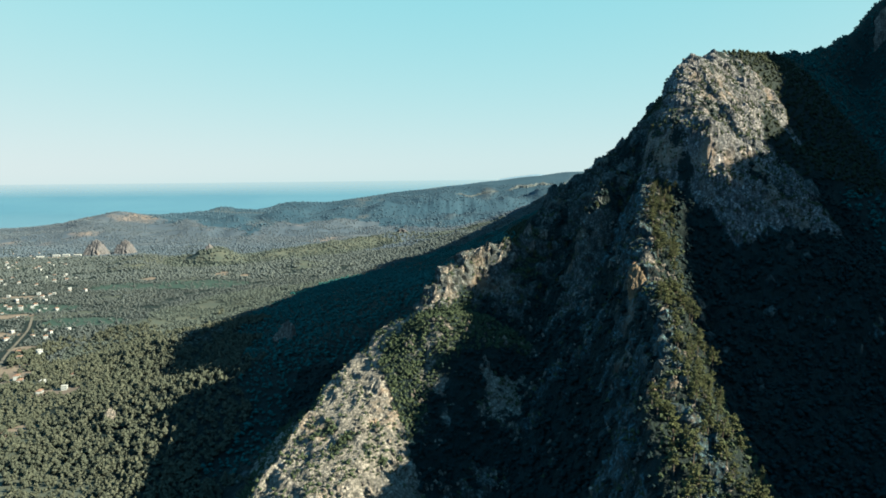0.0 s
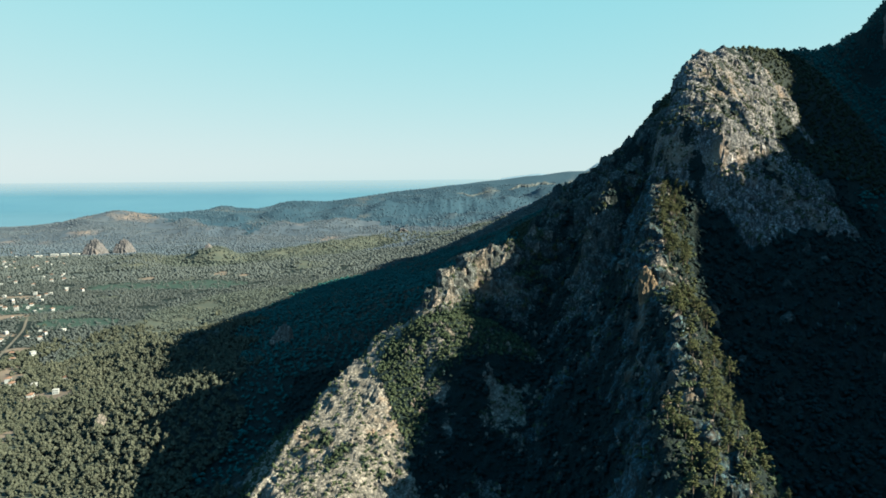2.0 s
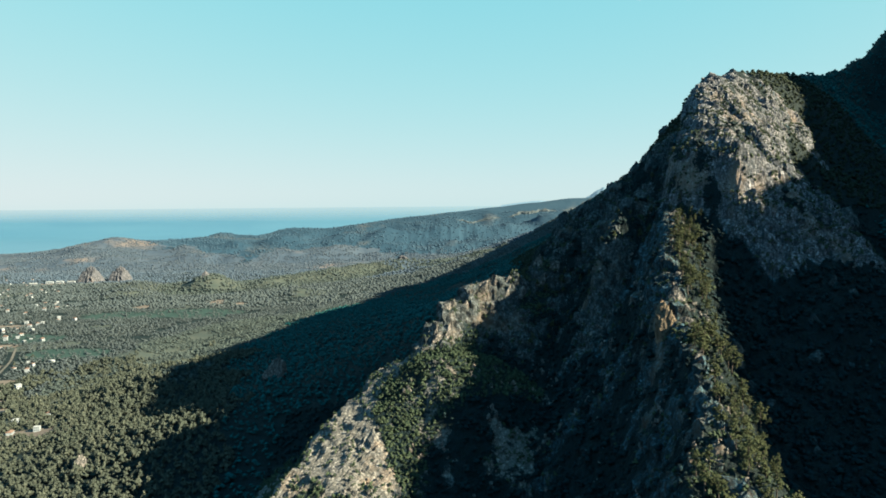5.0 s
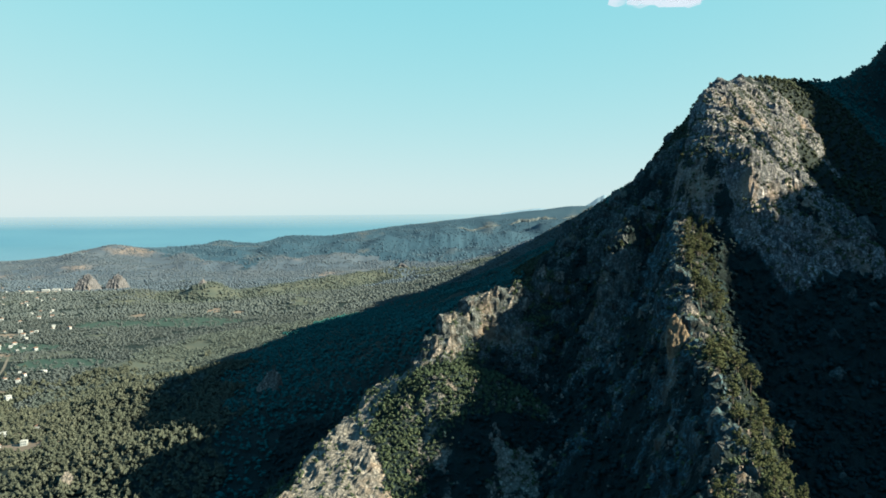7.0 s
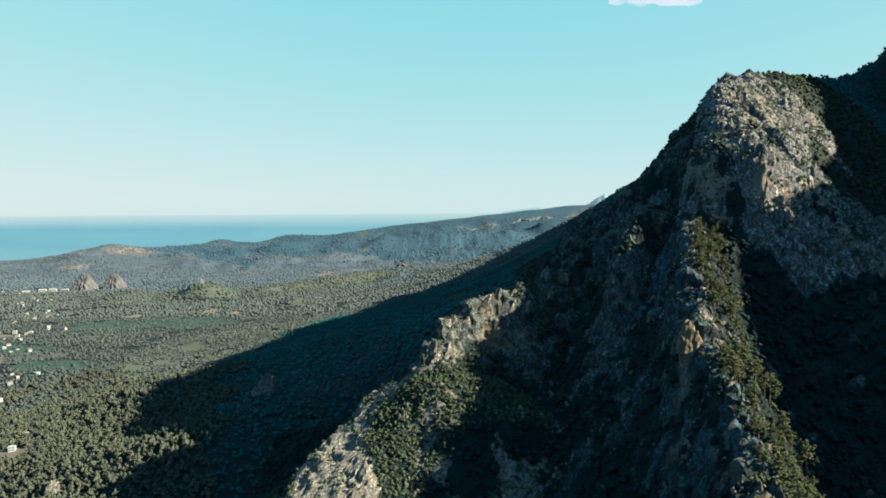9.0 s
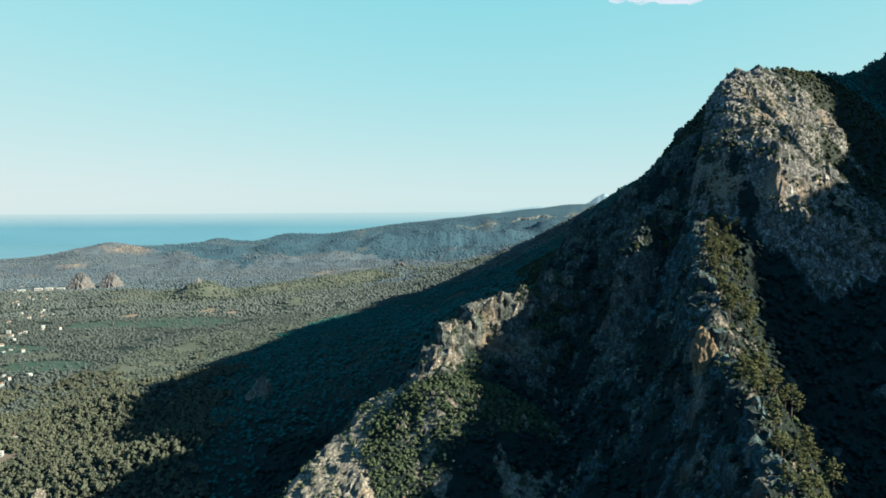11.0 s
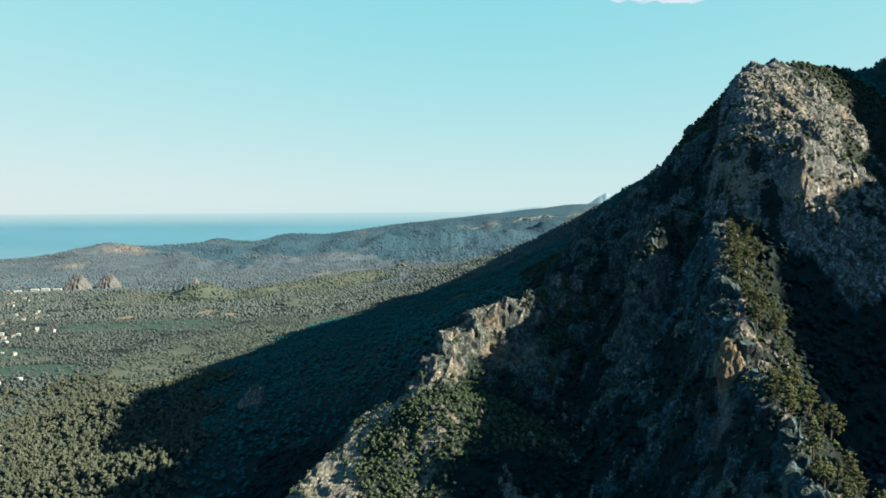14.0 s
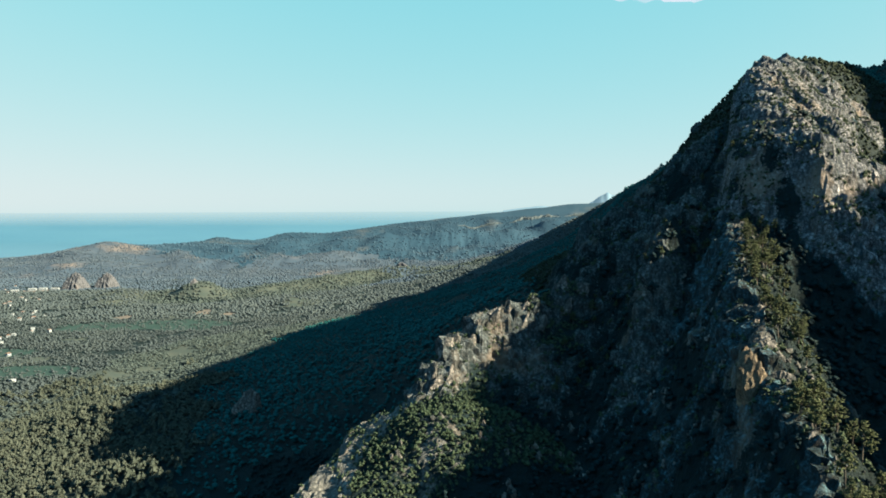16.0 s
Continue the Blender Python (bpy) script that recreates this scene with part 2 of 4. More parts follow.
# how rocky the ground is, 0 to 1
patch = fbm(GX / 26, GY / 26, 4, 91)
fine = fbm(GX / 7, GY / 7, 3, 95)
dl, sl, _ = crest(GX, GY, LEFT)
dr, sr, _ = crest(GX, GY, RIGHT)
dm, sm, _ = crest(GX, GY, SUMMIT)
dc, sc_, _ = crest(GX, GY, CRAG)
# shaded flanks get less rock, both for their scrub and to darken them
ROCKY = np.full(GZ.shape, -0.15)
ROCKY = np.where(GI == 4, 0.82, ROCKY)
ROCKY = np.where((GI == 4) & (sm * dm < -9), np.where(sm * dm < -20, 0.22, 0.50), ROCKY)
ROCKY = np.where(GI == 7, 0.34 + 0.48 * step01(55, 30, GX) * step01(24, 12, dc) + 0.22 * step01(50, 70, GX), ROCKY)
ROCKY = np.where(GI == 6, np.where(sl * dl < np.interp(GY, [270, 290, 310, 330, 350, 370], [72, 56, 44, 30, 17, 10]), 0.92, np.where(sl * dl > 47, 0.26, 0.20)), ROCKY)
ROCKY = np.where((GI == 6) & (sl * dl < -7), 0.38, ROCKY)
ROCKY = np.where(GI == 5, np.where(sr * dr < -3 - 13 * step01(264, 216, GY), 0.25 + 0.18 * step01(280, 330, GY) - 0.30 * step01(14, 55, dr), np.where(dr < 5, 0.75, -0.25)), ROCKY)
ROCKY = ROCKY + 0.12 * np.clip(GS - 0.9, -0.5, 1.2) * (GI > 0) * (GI < 8)
ROCKY = np.where((GS > 1.9) & (GI > 0) & (GI < 8), np.maximum(ROCKY, 0.5), ROCKY)
ROCK_MASK = np.clip(0.5 + (ROCKY - 0.5 + np.where(GI == 5, 0.45, 0.55) * patch + np.where(GI == 5, 0.4, 0.35) * fine) * 1.6, 0, 1)
BARE_TOP = ((GI == 4) & (sm * dm > -15)).astype(float)
# crags stand out of the slopes along the surface's own direction
near = step01(1000, 650, GY)
gy_, gx_ = np.gradient(GZ, ys, xs)
NL = np.sqrt(gx_ * gx_ + gy_ * gy_ + 1)
NX, NY, NZ = -gx_ / NL, -gy_ / NL, 1 / NL


def around(fn, scale, octaves, seed):
    """Noise laid on the land from three sides."""
    wx, wy, wz = NX ** 2, NY ** 2, NZ ** 2
    return (fn(GY / scale, GZ / scale, octaves, seed) * wx + fn(GX / scale, GZ / scale, octaves, seed + 3) * wy + fn(GX / scale, GY / scale, octaves, seed + 6) * wz) / (wx + wy + wz)


def blocks(x, y, octaves, seed):
    """Broken steps, each block at a height of its own."""
    u, v = x + 0.35 * vnoise(x * 1.3, y * 1.3, seed + 50), y + 0.35 * vnoise(x * 1.3 + 9, y * 1.3, seed + 51)
    total, amp = 0.0, 1.0
    for o in range(octaves):
        k = 2.1 ** o
        total = total + amp * (hash2(np.floor(u * k + 0.5 * np.floor(v * k)), np.floor(v * k), seed + o) * 2 - 1)
        amp *= 0.55
    return total


crag = 1 - 0.4 * (GI == 6) + 0.15 * (GI == 4) + 0.6 * (GI == 5) + 0.4 * (GI == 7)
along = GX * 0.9 + GY * 0.55 - GZ * 0.45
across = GZ * 0.9 + GX * 0.45 + 4 * fbm(GX / 25, GY / 25, 2, 127)
ribs = ridged((GX + GY * 0.6) / 11, (GZ + GY * 0.3) / 45, 3, 101)
push = (ribs * np.where(GI == 4, 0.25, 1.0) + blocks(along / 15, across / 3.4, 2, 121) * 1.0 + around(blocks, 6, 2, 124) * 0.4 + around(fbm, 4, 2, 131) * 0.4) * crag - 0.7
bed = (GZ * 0.95 + GX * 0.42 + 5 * fbm(GX / 30, GY / 30, 3, 107)) / 7.5
cut = bed - np.floor(bed)
push = push + 2.4 * crag * (step01(0.2, 0.6, cut) - cut) * step01(-0.5, 0.5, fbm(GX / 40, GY / 40, 2, 109))
push = push * ROCK_MASK * near * np.clip(1.7 / np.maximum(GS, 0.1), 0.4, 1)
DX, DY = push * NX, push * NY
GZ = GZ + push * NZ


# ---- materials ----
def nodes_of(name, rough=0.9, spec=0.12):
    m = bpy.data.materials.new(name)
    m.use_nodes = True
    t = m.node_tree
    b = t.nodes["Principled BSDF"]
    b.inputs["Roughness"].default_value = rough
    b.inputs["Specular IOR Level"].default_value = spec
    return m, t, b


def add(t, kind, **vals):
    n = t.nodes.new("ShaderNode" + kind)
    for k, v in vals.items():
        n.inputs[k].default_value = v
    return n


def mixc(t, fac, a, b, blend="MIX"):
    n = t.nodes.new("ShaderNodeMix")
    n.data_type = "RGBA"
    n.blend_type = blend
    for sock, val in ((n.inputs[0], fac), (n.inputs[6], a), (n.inputs[7], b)):
        if hasattr(val, "is_linked"):
            t.links.new(val, sock)
        else:
            sock.default_value = (*val, 1) if isinstance(val, tuple) else val
    return n.outputs[2]


def ramp(t, src, lo, hi):
    n = t.nodes.new("ShaderNodeMapRange")
    n.inputs[1].default_value, n.inputs[2].default_value = lo, hi
    t.links.new(src, n.inputs[0])
    return n.outputs[0]


def tex(t, scale, detail=4, rough=0.55, stretch=(1, 1, 1)):
    c = t.nodes.new("ShaderNodeNewGeometry")
    mp = t.nodes.new("ShaderNodeMapping")
    mp.inputs["Scale"].default_value = stretch
    t.links.new(c.outputs["Position"], mp.inputs[0])
    n = add(t, "TexNoise", Scale=scale, Detail=detail, Roughness=rough)
    t.links.new(mp.outputs[0], n.inputs["Vector"])
    return n.outputs[0]


def bump(t, b, src, dist, strength=1.0, under=None):
    n = add(t, "Bump", Strength=strength, Distance=dist)
    t.links.new(src, n.inputs["Height"])
    if under is not None:
        t.links.new(under, n.inputs["Normal"])
    t.links.new(n.outputs[0], b.inputs["Normal"])
    return n.outputs[0]


def rock_colour(t, light=(0.1703, 0.2205, 0.2957), dark=(0.0197, 0.0297, 0.0443), warm=(0.1816, 0.1528, 0.1417)):
    big = ramp(t, tex(t, 0.06, 5), 0.35, 0.65)
    vor = t.nodes.new("ShaderNodeTexVoronoi")
    vor.feature = "DISTANCE_TO_EDGE"
    vor.inputs["Scale"].default_value = 0.42
    g = t.nodes.new("ShaderNodeNewGeometry")
    wob = t.nodes.new("ShaderNodeVectorMath")
    wob.operation = "MULTIPLY_ADD"
    nz = add(t, "TexNoise", Scale=0.5, Detail=4)
    t.links.new(g.outputs["Position"], nz.inputs["Vector"])
    t.links.new(nz.outputs["Color"], wob.inputs[0])
    wob.inputs[1].default_value = (3, 3, 3)
    t.links.new(g.outputs["Position"], wob.inputs[2])
    t.links.new(wob.outputs[0], vor.inputs["Vector"])
    crack = ramp(t, vor.outputs["Distance"], 0.0, 0.2)
    streak = ramp(t, tex(t, 0.45, 6, 0.65, (1, 1, 0.22)), 0.36, 0.62)
    c = mixc(t, streak, dark, light)
    c = mixc(t, ramp(t, tex(t, 0.85, 5, 0.7), 0.45, 0.54), mixc(t, 0.75, c, dark), c)
    c = mixc(t, crack, mixc(t, 0.75, c, (0.0186, 0.0243, 0.0304)), c)
    stain = ramp(t, tex(t, 0.035, 4, 0.6, (1, 1, 0.5)), 0.57, 0.70)
    c = mixc(t, stain, c, mixc(t, 0.55, c, warm))
    return mixc(t, big, mixc(t, 0.35, c, dark), c)


def make_ground(name, light, dark, grain=0.75, mix=2.1):
    m, t, b = nodes_of(name)
    at = t.nodes.new("ShaderNodeAttribute")
    at.attribute_name = "rocky"
    rockc = rock_colour(t, light, dark)
    # teal-dark soil colours hold the shade of the wooded slopes
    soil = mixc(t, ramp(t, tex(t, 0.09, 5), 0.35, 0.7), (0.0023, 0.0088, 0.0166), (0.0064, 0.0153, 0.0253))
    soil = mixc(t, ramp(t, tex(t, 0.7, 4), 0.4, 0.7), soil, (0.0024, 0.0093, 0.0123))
    edge = t.nodes.new("ShaderNodeMath")
    edge.operation = "ADD"
    t.links.new(at.outputs["Fac"], edge.inputs[0])
    k = t.nodes.new("ShaderNodeMath")
    k.operation = "MULTIPLY_ADD"
    t.links.new(tex(t, grain, 6, 0.75), k.inputs[0])
    k.inputs[1].default_value, k.inputs[2].default_value = mix, -0.5 * mix
    t.links.new(k.outputs[0], edge.inputs[1])
    fac = ramp(t, edge.outputs[0], 0.42, 0.58)
    t.links.new(mixc(t, fac, soil, rockc), b.inputs["Base Color"])
    n1 = bump(t, b, tex(t, 0.35, 6, 0.62, (1, 1, 0.5)), 2.0, 0.9)
    bump(t, b, tex(t, 1.6, 5, 0.65), 0.9, 0.9, n1)
    return m


def make_rock(name, light, dark, warm):
    m, t, b = nodes_of(name)
    t.links.new(rock_colour(t, light, dark, warm), b.inputs["Base Color"])
    n1 = bump(t, b, tex(t, 0.35, 6, 0.62, (1, 1, 0.5)), 3.0, 0.9)
    bump(t, b, tex(t, 1.6, 5, 0.65), 0.6, 0.8, n1)
    return m


def make_leaves(name, a, b2, c2, deep=0.45):
    m, t, b = nodes_of(name, 0.85, 0.1)
    g = t.nodes.new("ShaderNodeNewGeometry")
    c = mixc(t, g.outputs["Random Per Island"], a, b2)
    c = mixc(t, ramp(t, tex(t, 0.02, 4), 0.42, 0.68), c, c2)
    c = mixc(t, ramp(t, tex(t, 1.3, 4), 0.38, 0.68), mixc(t, deep, c, (0.0074, 0.0137, 0.0081)), c)
    t.links.new(c, b.inputs["Base Color"])
    bump(t, b, tex(t, 1.4, 4, 0.7), 0.6, 0.9)
    return m


def make_plain(name, a, b2, scale, rough=0.9, size=0.1):
    m, t, b = nodes_of(name, rough)
    c = mixc(t, ramp(t, tex(t, scale, 5), 0.35, 0.68), a, b2)
    c = mixc(t, ramp(t, tex(t, scale * 9, 3), 0.35, 0.75), c, mixc(t, 0.3, c, b2))
    t.links.new(c, b.inputs["Base Color"])
    bump(t, b, tex(t, scale * 6, 4), size, 0.6)
    return m


# bluish tones carry haze, the dry patches stand for sunlit slopes as well
def make_far_land(name, dark, mid, dry):
    m, t, b = nodes_of(name)
    c = mixc(t, ramp(t, tex(t, 0.006, 5), 0.4, 0.66), dark, mid)
    c = mixc(t, ramp(t, tex(t, 0.06, 4), 0.4, 0.7), c, dark)
    c = mixc(t, ramp(t, tex(t, 0.0045, 5), 0.56, 0.70), c, dry)
    t.links.new(c, b.inputs["Base Color"])
    bump(t, b, tex(t, 0.05, 5), 3.5, 0.7)
    return m


# blue shade is put into the rock of GROUND, CRAG_GROUND and RIDGE_GROUND
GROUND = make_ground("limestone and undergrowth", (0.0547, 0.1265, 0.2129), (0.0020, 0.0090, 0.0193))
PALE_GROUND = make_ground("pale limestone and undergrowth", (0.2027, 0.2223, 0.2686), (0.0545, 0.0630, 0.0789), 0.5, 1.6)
CRAG_GROUND = make_ground("crag limestone with shade blue", (0.1180, 0.1500, 0.2050), (0.0036, 0.0102, 0.0192))
RIDGE_GROUND = make_ground("ridge limestone with shade blue", (0.0639, 0.1321, 0.2140), (0.0015, 0.0064, 0.0140))
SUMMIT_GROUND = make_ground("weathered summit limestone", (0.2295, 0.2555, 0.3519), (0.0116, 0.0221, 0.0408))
# valley floor is lightened and blued to imitate haze between the trees
VALLEY = make_plain("dry grass and undergrowth with painted haze", (0.0233, 0.0374, 0.0455), (0.0363, 0.0475, 0.0521), 0.05)
# haze over the far hills is put into these two base colours
FAR_LAND = make_far_land("coastal scrub with painted haze", (0.0254, 0.0444, 0.0836), (0.0383, 0.0556, 0.0913), (0.0890, 0.0864, 0.1012))
FAR_WOODS = make_far_land("coastal woods with painted haze", (0.0098, 0.0297, 0.0640), (0.0136, 0.0352, 0.0715), (0.0363, 0.0500, 0.0739))
ROCK = make_rock("weathered limestone", (0.2180, 0.2227, 0.2640), (0.0272, 0.0352, 0.0493), (0.1891, 0.1528, 0.1355))
PINK_ROCK = make_rock("reddish limestone", (0.0968, 0.1093, 0.1577), (0.0416, 0.0518, 0.0813), (0.1022, 0.1000, 0.1158))
# SHADE_ROCK is the same limestone, darkened and blued for shaded slopes
SHADE_ROCK = make_rock("limestone with shade in its colour", (0.105, 0.140, 0.190), (0.008, 0.018, 0.032), (0.110, 0.120, 0.140))
# the far cliff bands get their bluish grey as painted haze
COAST_ROCK = make_rock("limestone greyed by painted haze", (0.0643, 0.0908, 0.1331), (0.0340, 0.0538, 0.0838), (0.0681, 0.0833, 0.1109))
ORANGE_ROCK = make_rock("orange-stained limestone", (0.1589, 0.1436, 0.1294), (0.0643, 0.0602, 0.0592), (0.1740, 0.1158, 0.0801))
PINE = make_leaves("pine needles", (0.0191, 0.0288, 0.0193), (0.0506, 0.0655, 0.0415), (0.0314, 0.0437, 0.0267))
# the coast trees' blue and low contrast are painted haze
COAST = make_leaves("coast trees with painted haze", (0.0202, 0.0477, 0.0976), (0.0252, 0.0534, 0.1039), (0.0227, 0.0506, 0.1020), 0.15)
# foothill and valley pines turn bluer with distance, haze put into leaf colour
HILLWOOD = make_leaves("foothill pines with faint painted haze", (0.0224, 0.0354, 0.0458), (0.0385, 0.0566, 0.0709), (0.0279, 0.0422, 0.0560), 0.15)
MIDWOOD = make_leaves("valley pines with painted haze", (0.0258, 0.0395, 0.0585), (0.0383, 0.0549, 0.0759), (0.0307, 0.0460, 0.0682), 0.15)
# teal shade is put into the leaves of the flank's forest
SHADEWOOD = make_leaves("slope woods with shade in their colour", (0.0047, 0.0501, 0.0768), (0.0121, 0.0786, 0.1112), (0.0081, 0.0636, 0.0933))
# near-black blue of GULLY is shade painted into the leaves
GULLY = make_leaves("leaves with gully shade in them", (0.0013, 0.0100, 0.0226), (0.0032, 0.0164, 0.0312), (0.0020, 0.0128, 0.0270))
# scrub round the summit is a darker green than the maquis
SUMMIT_WOOD = make_leaves("darker summit scrub", (0.0080, 0.0165, 0.0170), (0.0165, 0.0280, 0.0270), (0.0115, 0.0215, 0.0210))
SHRUB = make_leaves("maquis leaves", (0.0161, 0.0308, 0.0259), (0.0396, 0.0594, 0.0473), (0.0229, 0.0403, 0.0332))
# haze is mixed into the leaf colours of these distant woods and scrub
FAR_FOREST = make_leaves("distant woods with painted haze", (0.0277, 0.0474, 0.0885), (0.0373, 0.0580, 0.1017), (0.0303, 0.0519, 0.0963), 0.15)
HILL_SCRUB = make_leaves("hill scrub with painted haze", (0.0309, 0.0507, 0.0912), (0.0410, 0.0600, 0.0996), (0.0332, 0.0540, 0.0945), 0.15)
FOREST = make_leaves("pine forest", (0.0173, 0.0255, 0.0288), (0.0462, 0.0593, 0.0616), (0.0272, 0.0384, 0.0420), 0.25)
BARK = make_plain("pine bark", (0.0348, 0.0352, 0.0394), (0.0590, 0.0593, 0.0665), 1.5)
WALL = make_plain("whitewashed render", (0.1178, 0.1520, 0.2171), (0.1582, 0.2040, 0.2879), 0.4, 0.8, 0.02)
ROOF = make_plain("clay roof tiles", (0.0757, 0.0538, 0.0542), (0.1059, 0.0815, 0.0813), 0.6, 0.85, 0.05)
FLAT_ROOF = make_plain("flat concrete roof", (0.1513, 0.1807, 0.2341), (0.1967, 0.2363, 0.3080), 0.4, 0.85, 0.03)
GLASS = make_plain("dark window glass", (0.0186, 0.0266, 0.0404), (0.0310, 0.0456, 0.0707), 0.3, 0.2, 0.0)
EARTH = make_plain("bare earth", (0.0560, 0.0560, 0.0648), (0.0950, 0.0918, 0.0985), 0.05)
CROP = make_plain("green crop", (0.0100, 0.0270, 0.0330), (0.0160, 0.0350, 0.0410), 0.05)
ASPHALT = make_plain("pale road surface", (0.0434, 0.0487, 0.0565), (0.0620, 0.0699, 0.0809), 0.15)


def make_sea():
    m, t, b = nodes_of("sea water", 0.35, 0.3)
    c = mixc(t, ramp(t, tex(t, 0.004, 5, 0.6, (0.3, 2.0, 1)), 0.35, 0.65), (0.036, 0.094, 0.182), (0.042, 0.104, 0.194))
    t.links.new(c, b.inputs["Base Color"])
    place = t.nodes.new("ShaderNodeSeparateXYZ")
    t.links.new(t.nodes.new("ShaderNodeNewGeometry").outputs["Position"], place.inputs[0])
    thin = t.nodes.new("ShaderNodeBsdfTransparent")
    mx = t.nodes.new("ShaderNodeMixShader")
    # upper water turns see-through in place of haze at the skyline
    t.links.new(ramp(t, place.outputs["Z"], 105, 225), mx.inputs[0])
    t.links.new(b.outputs[0], mx.inputs[1])
    t.links.new(thin.outputs[0], mx.inputs[2])
    t.links.new(mx.outputs[0], t.nodes["Material Output"].inputs["Surface"])
    return m


SEA = make_sea()


def woodline(X, Y):
    """Above 2250 the darker hazed coast woods, below it the hazed scrub hills."""
    return Y + X * 0.62 + 420 * fbm(X / 520, Y / 520, 3, 183) + 160 * fbm(X / 90, Y / 90, 2, 187)


# ---- mesh helpers ----
def sheet(name, V, F, mats, smooth=True):
    me = bpy.data.meshes.new(name)
    me.vertices.add(len(V))
    me.vertices.foreach_set("co", np.ascontiguousarray(V, dtype=np.float32).ravel())
    n = F.shape[1]
    me.loops.add(F.size)
    me.loops.foreach_set("vertex_index", np.ascontiguousarray(F, dtype=np.int32).ravel())
    me.polygons.add(len(F))
    me.polygons.foreach_set("loop_start", np.arange(0, F.size, n, dtype=np.int32))
    me.polygons.foreach_set("loop_total", np.full(len(F), n, dtype=np.int32))
    me.update(calc_edges=True)
    me.polygons.foreach_set("use_smooth", np.full(len(F), smooth))
    for m in mats:
        me.materials.append(m)
    return me


def under(ob, parent):
    ob.parent = parent
    ob.matrix_parent_inverse = parent.matrix_world.inverted()
    return ob


def part(name, bm, mat, parent, label="", smooth=False):
    me = bpy.data.meshes.new(name)
    bm.normal_update()
    bm.to_mesh(me)
    bm.free()
    me.materials.append(mat)
    if smooth:
        me.polygons.foreach_set("use_smooth", np.full(len(me.polygons), True))
    ob = new(name, me)
    ob.parent = parent
    return tagged(ob, label)


# ---- ground and mountain: one net, cut into the mountain's parts and the ground round it ----
V = np.stack([GX + DX, GY + DY, GZ], -1).reshape(-1, 3)
I, J = np.meshgrid(np.arange(nx - 1), np.arange(ny - 1))
a = (J * nx + I).ravel()
F = np.stack([a, a + 1, a + nx + 1, a + nx], -1)
fi = GI.ravel()[a]
fx, fy = GX.ravel()[a], GY.ravel()[a]
inside = (fx > -104) & (fx < 300) & (fy > 170) & (fy < 620)


def piece(name, pick):
    f = F[pick]
    used, inv = np.unique(f.ravel(), return_inverse=True)
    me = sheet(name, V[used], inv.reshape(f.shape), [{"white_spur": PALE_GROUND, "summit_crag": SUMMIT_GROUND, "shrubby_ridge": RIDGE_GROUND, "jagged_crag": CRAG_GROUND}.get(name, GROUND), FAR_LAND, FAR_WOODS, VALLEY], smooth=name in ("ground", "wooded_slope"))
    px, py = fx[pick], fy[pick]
    # farther ground takes the materials with haze painted in
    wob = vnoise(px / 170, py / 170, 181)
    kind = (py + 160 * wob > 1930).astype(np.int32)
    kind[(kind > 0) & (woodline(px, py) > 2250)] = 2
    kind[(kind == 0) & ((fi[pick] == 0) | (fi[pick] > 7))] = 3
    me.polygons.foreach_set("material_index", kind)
    at = me.attributes.new("rocky", "FLOAT", "POINT")
    at.data.foreach_set("value", ROCK_MASK.ravel()[used].astype(np.float32))
    return new(name, me)


mountain = tagged(new("mountain"), "steep limestone mountain with scattered pines above a valley", "mountain")
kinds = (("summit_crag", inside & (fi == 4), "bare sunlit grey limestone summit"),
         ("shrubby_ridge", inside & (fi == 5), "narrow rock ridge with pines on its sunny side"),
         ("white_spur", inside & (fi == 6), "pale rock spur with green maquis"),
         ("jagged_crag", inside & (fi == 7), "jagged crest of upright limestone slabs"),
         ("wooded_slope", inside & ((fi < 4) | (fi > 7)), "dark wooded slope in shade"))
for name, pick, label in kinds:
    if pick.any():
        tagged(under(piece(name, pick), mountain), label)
ground = tagged(piece("ground", ~inside), "wooded valley floor and hills reaching the coast", "ground", kind="structure")

# sea: level to the far coast, then curving up to the skyline as a distant backdrop
sea_rows = [(2300, -1), (4300, -1), (4480, 10), (4640, 50), (4760, 112), (4860, 199.5)]
sea_x = np.linspace(-7000, 5000, 13)
SV = np.array([(x, y, z) for y, z in sea_rows for x in sea_x])
SF = np.array([(r * 13 + c, r * 13 + c + 1, (r + 1) * 13 + c + 1, (r + 1) * 13 + c) for r in range(5) for c in range(12)])
tagged(new("water", sheet("water", SV, SF, [SEA])), "calm blue sea reaching to the horizon", "sea", kind="structure")

# ---- trees ----
rng = np.random.default_rng(7)
ICO_V, ICO_F = [], []
bm = bmesh.new()
bmesh.ops.create_icosphere(bm, subdivisions=1, radius=1)
bm.verts.ensure_lookup_table()
ICO_V = np.array([v.co[:] for v in bm.verts])
ICO_F = np.array([[v.index for v in f.verts] for f in bm.faces])
bm.free()
OCT_V = np.array([(1, 0, 0), (-1, 0, 0), (0, 1, 0), (0, -1, 0), (0, 0, 1), (0, 0, -1)], float)
OCT_F = np.array([(0, 2, 4), (2, 1, 4), (1, 3, 4), (3, 0, 4), (2, 0, 5), (1, 2, 5), (3, 1, 5), (0, 3, 5)])


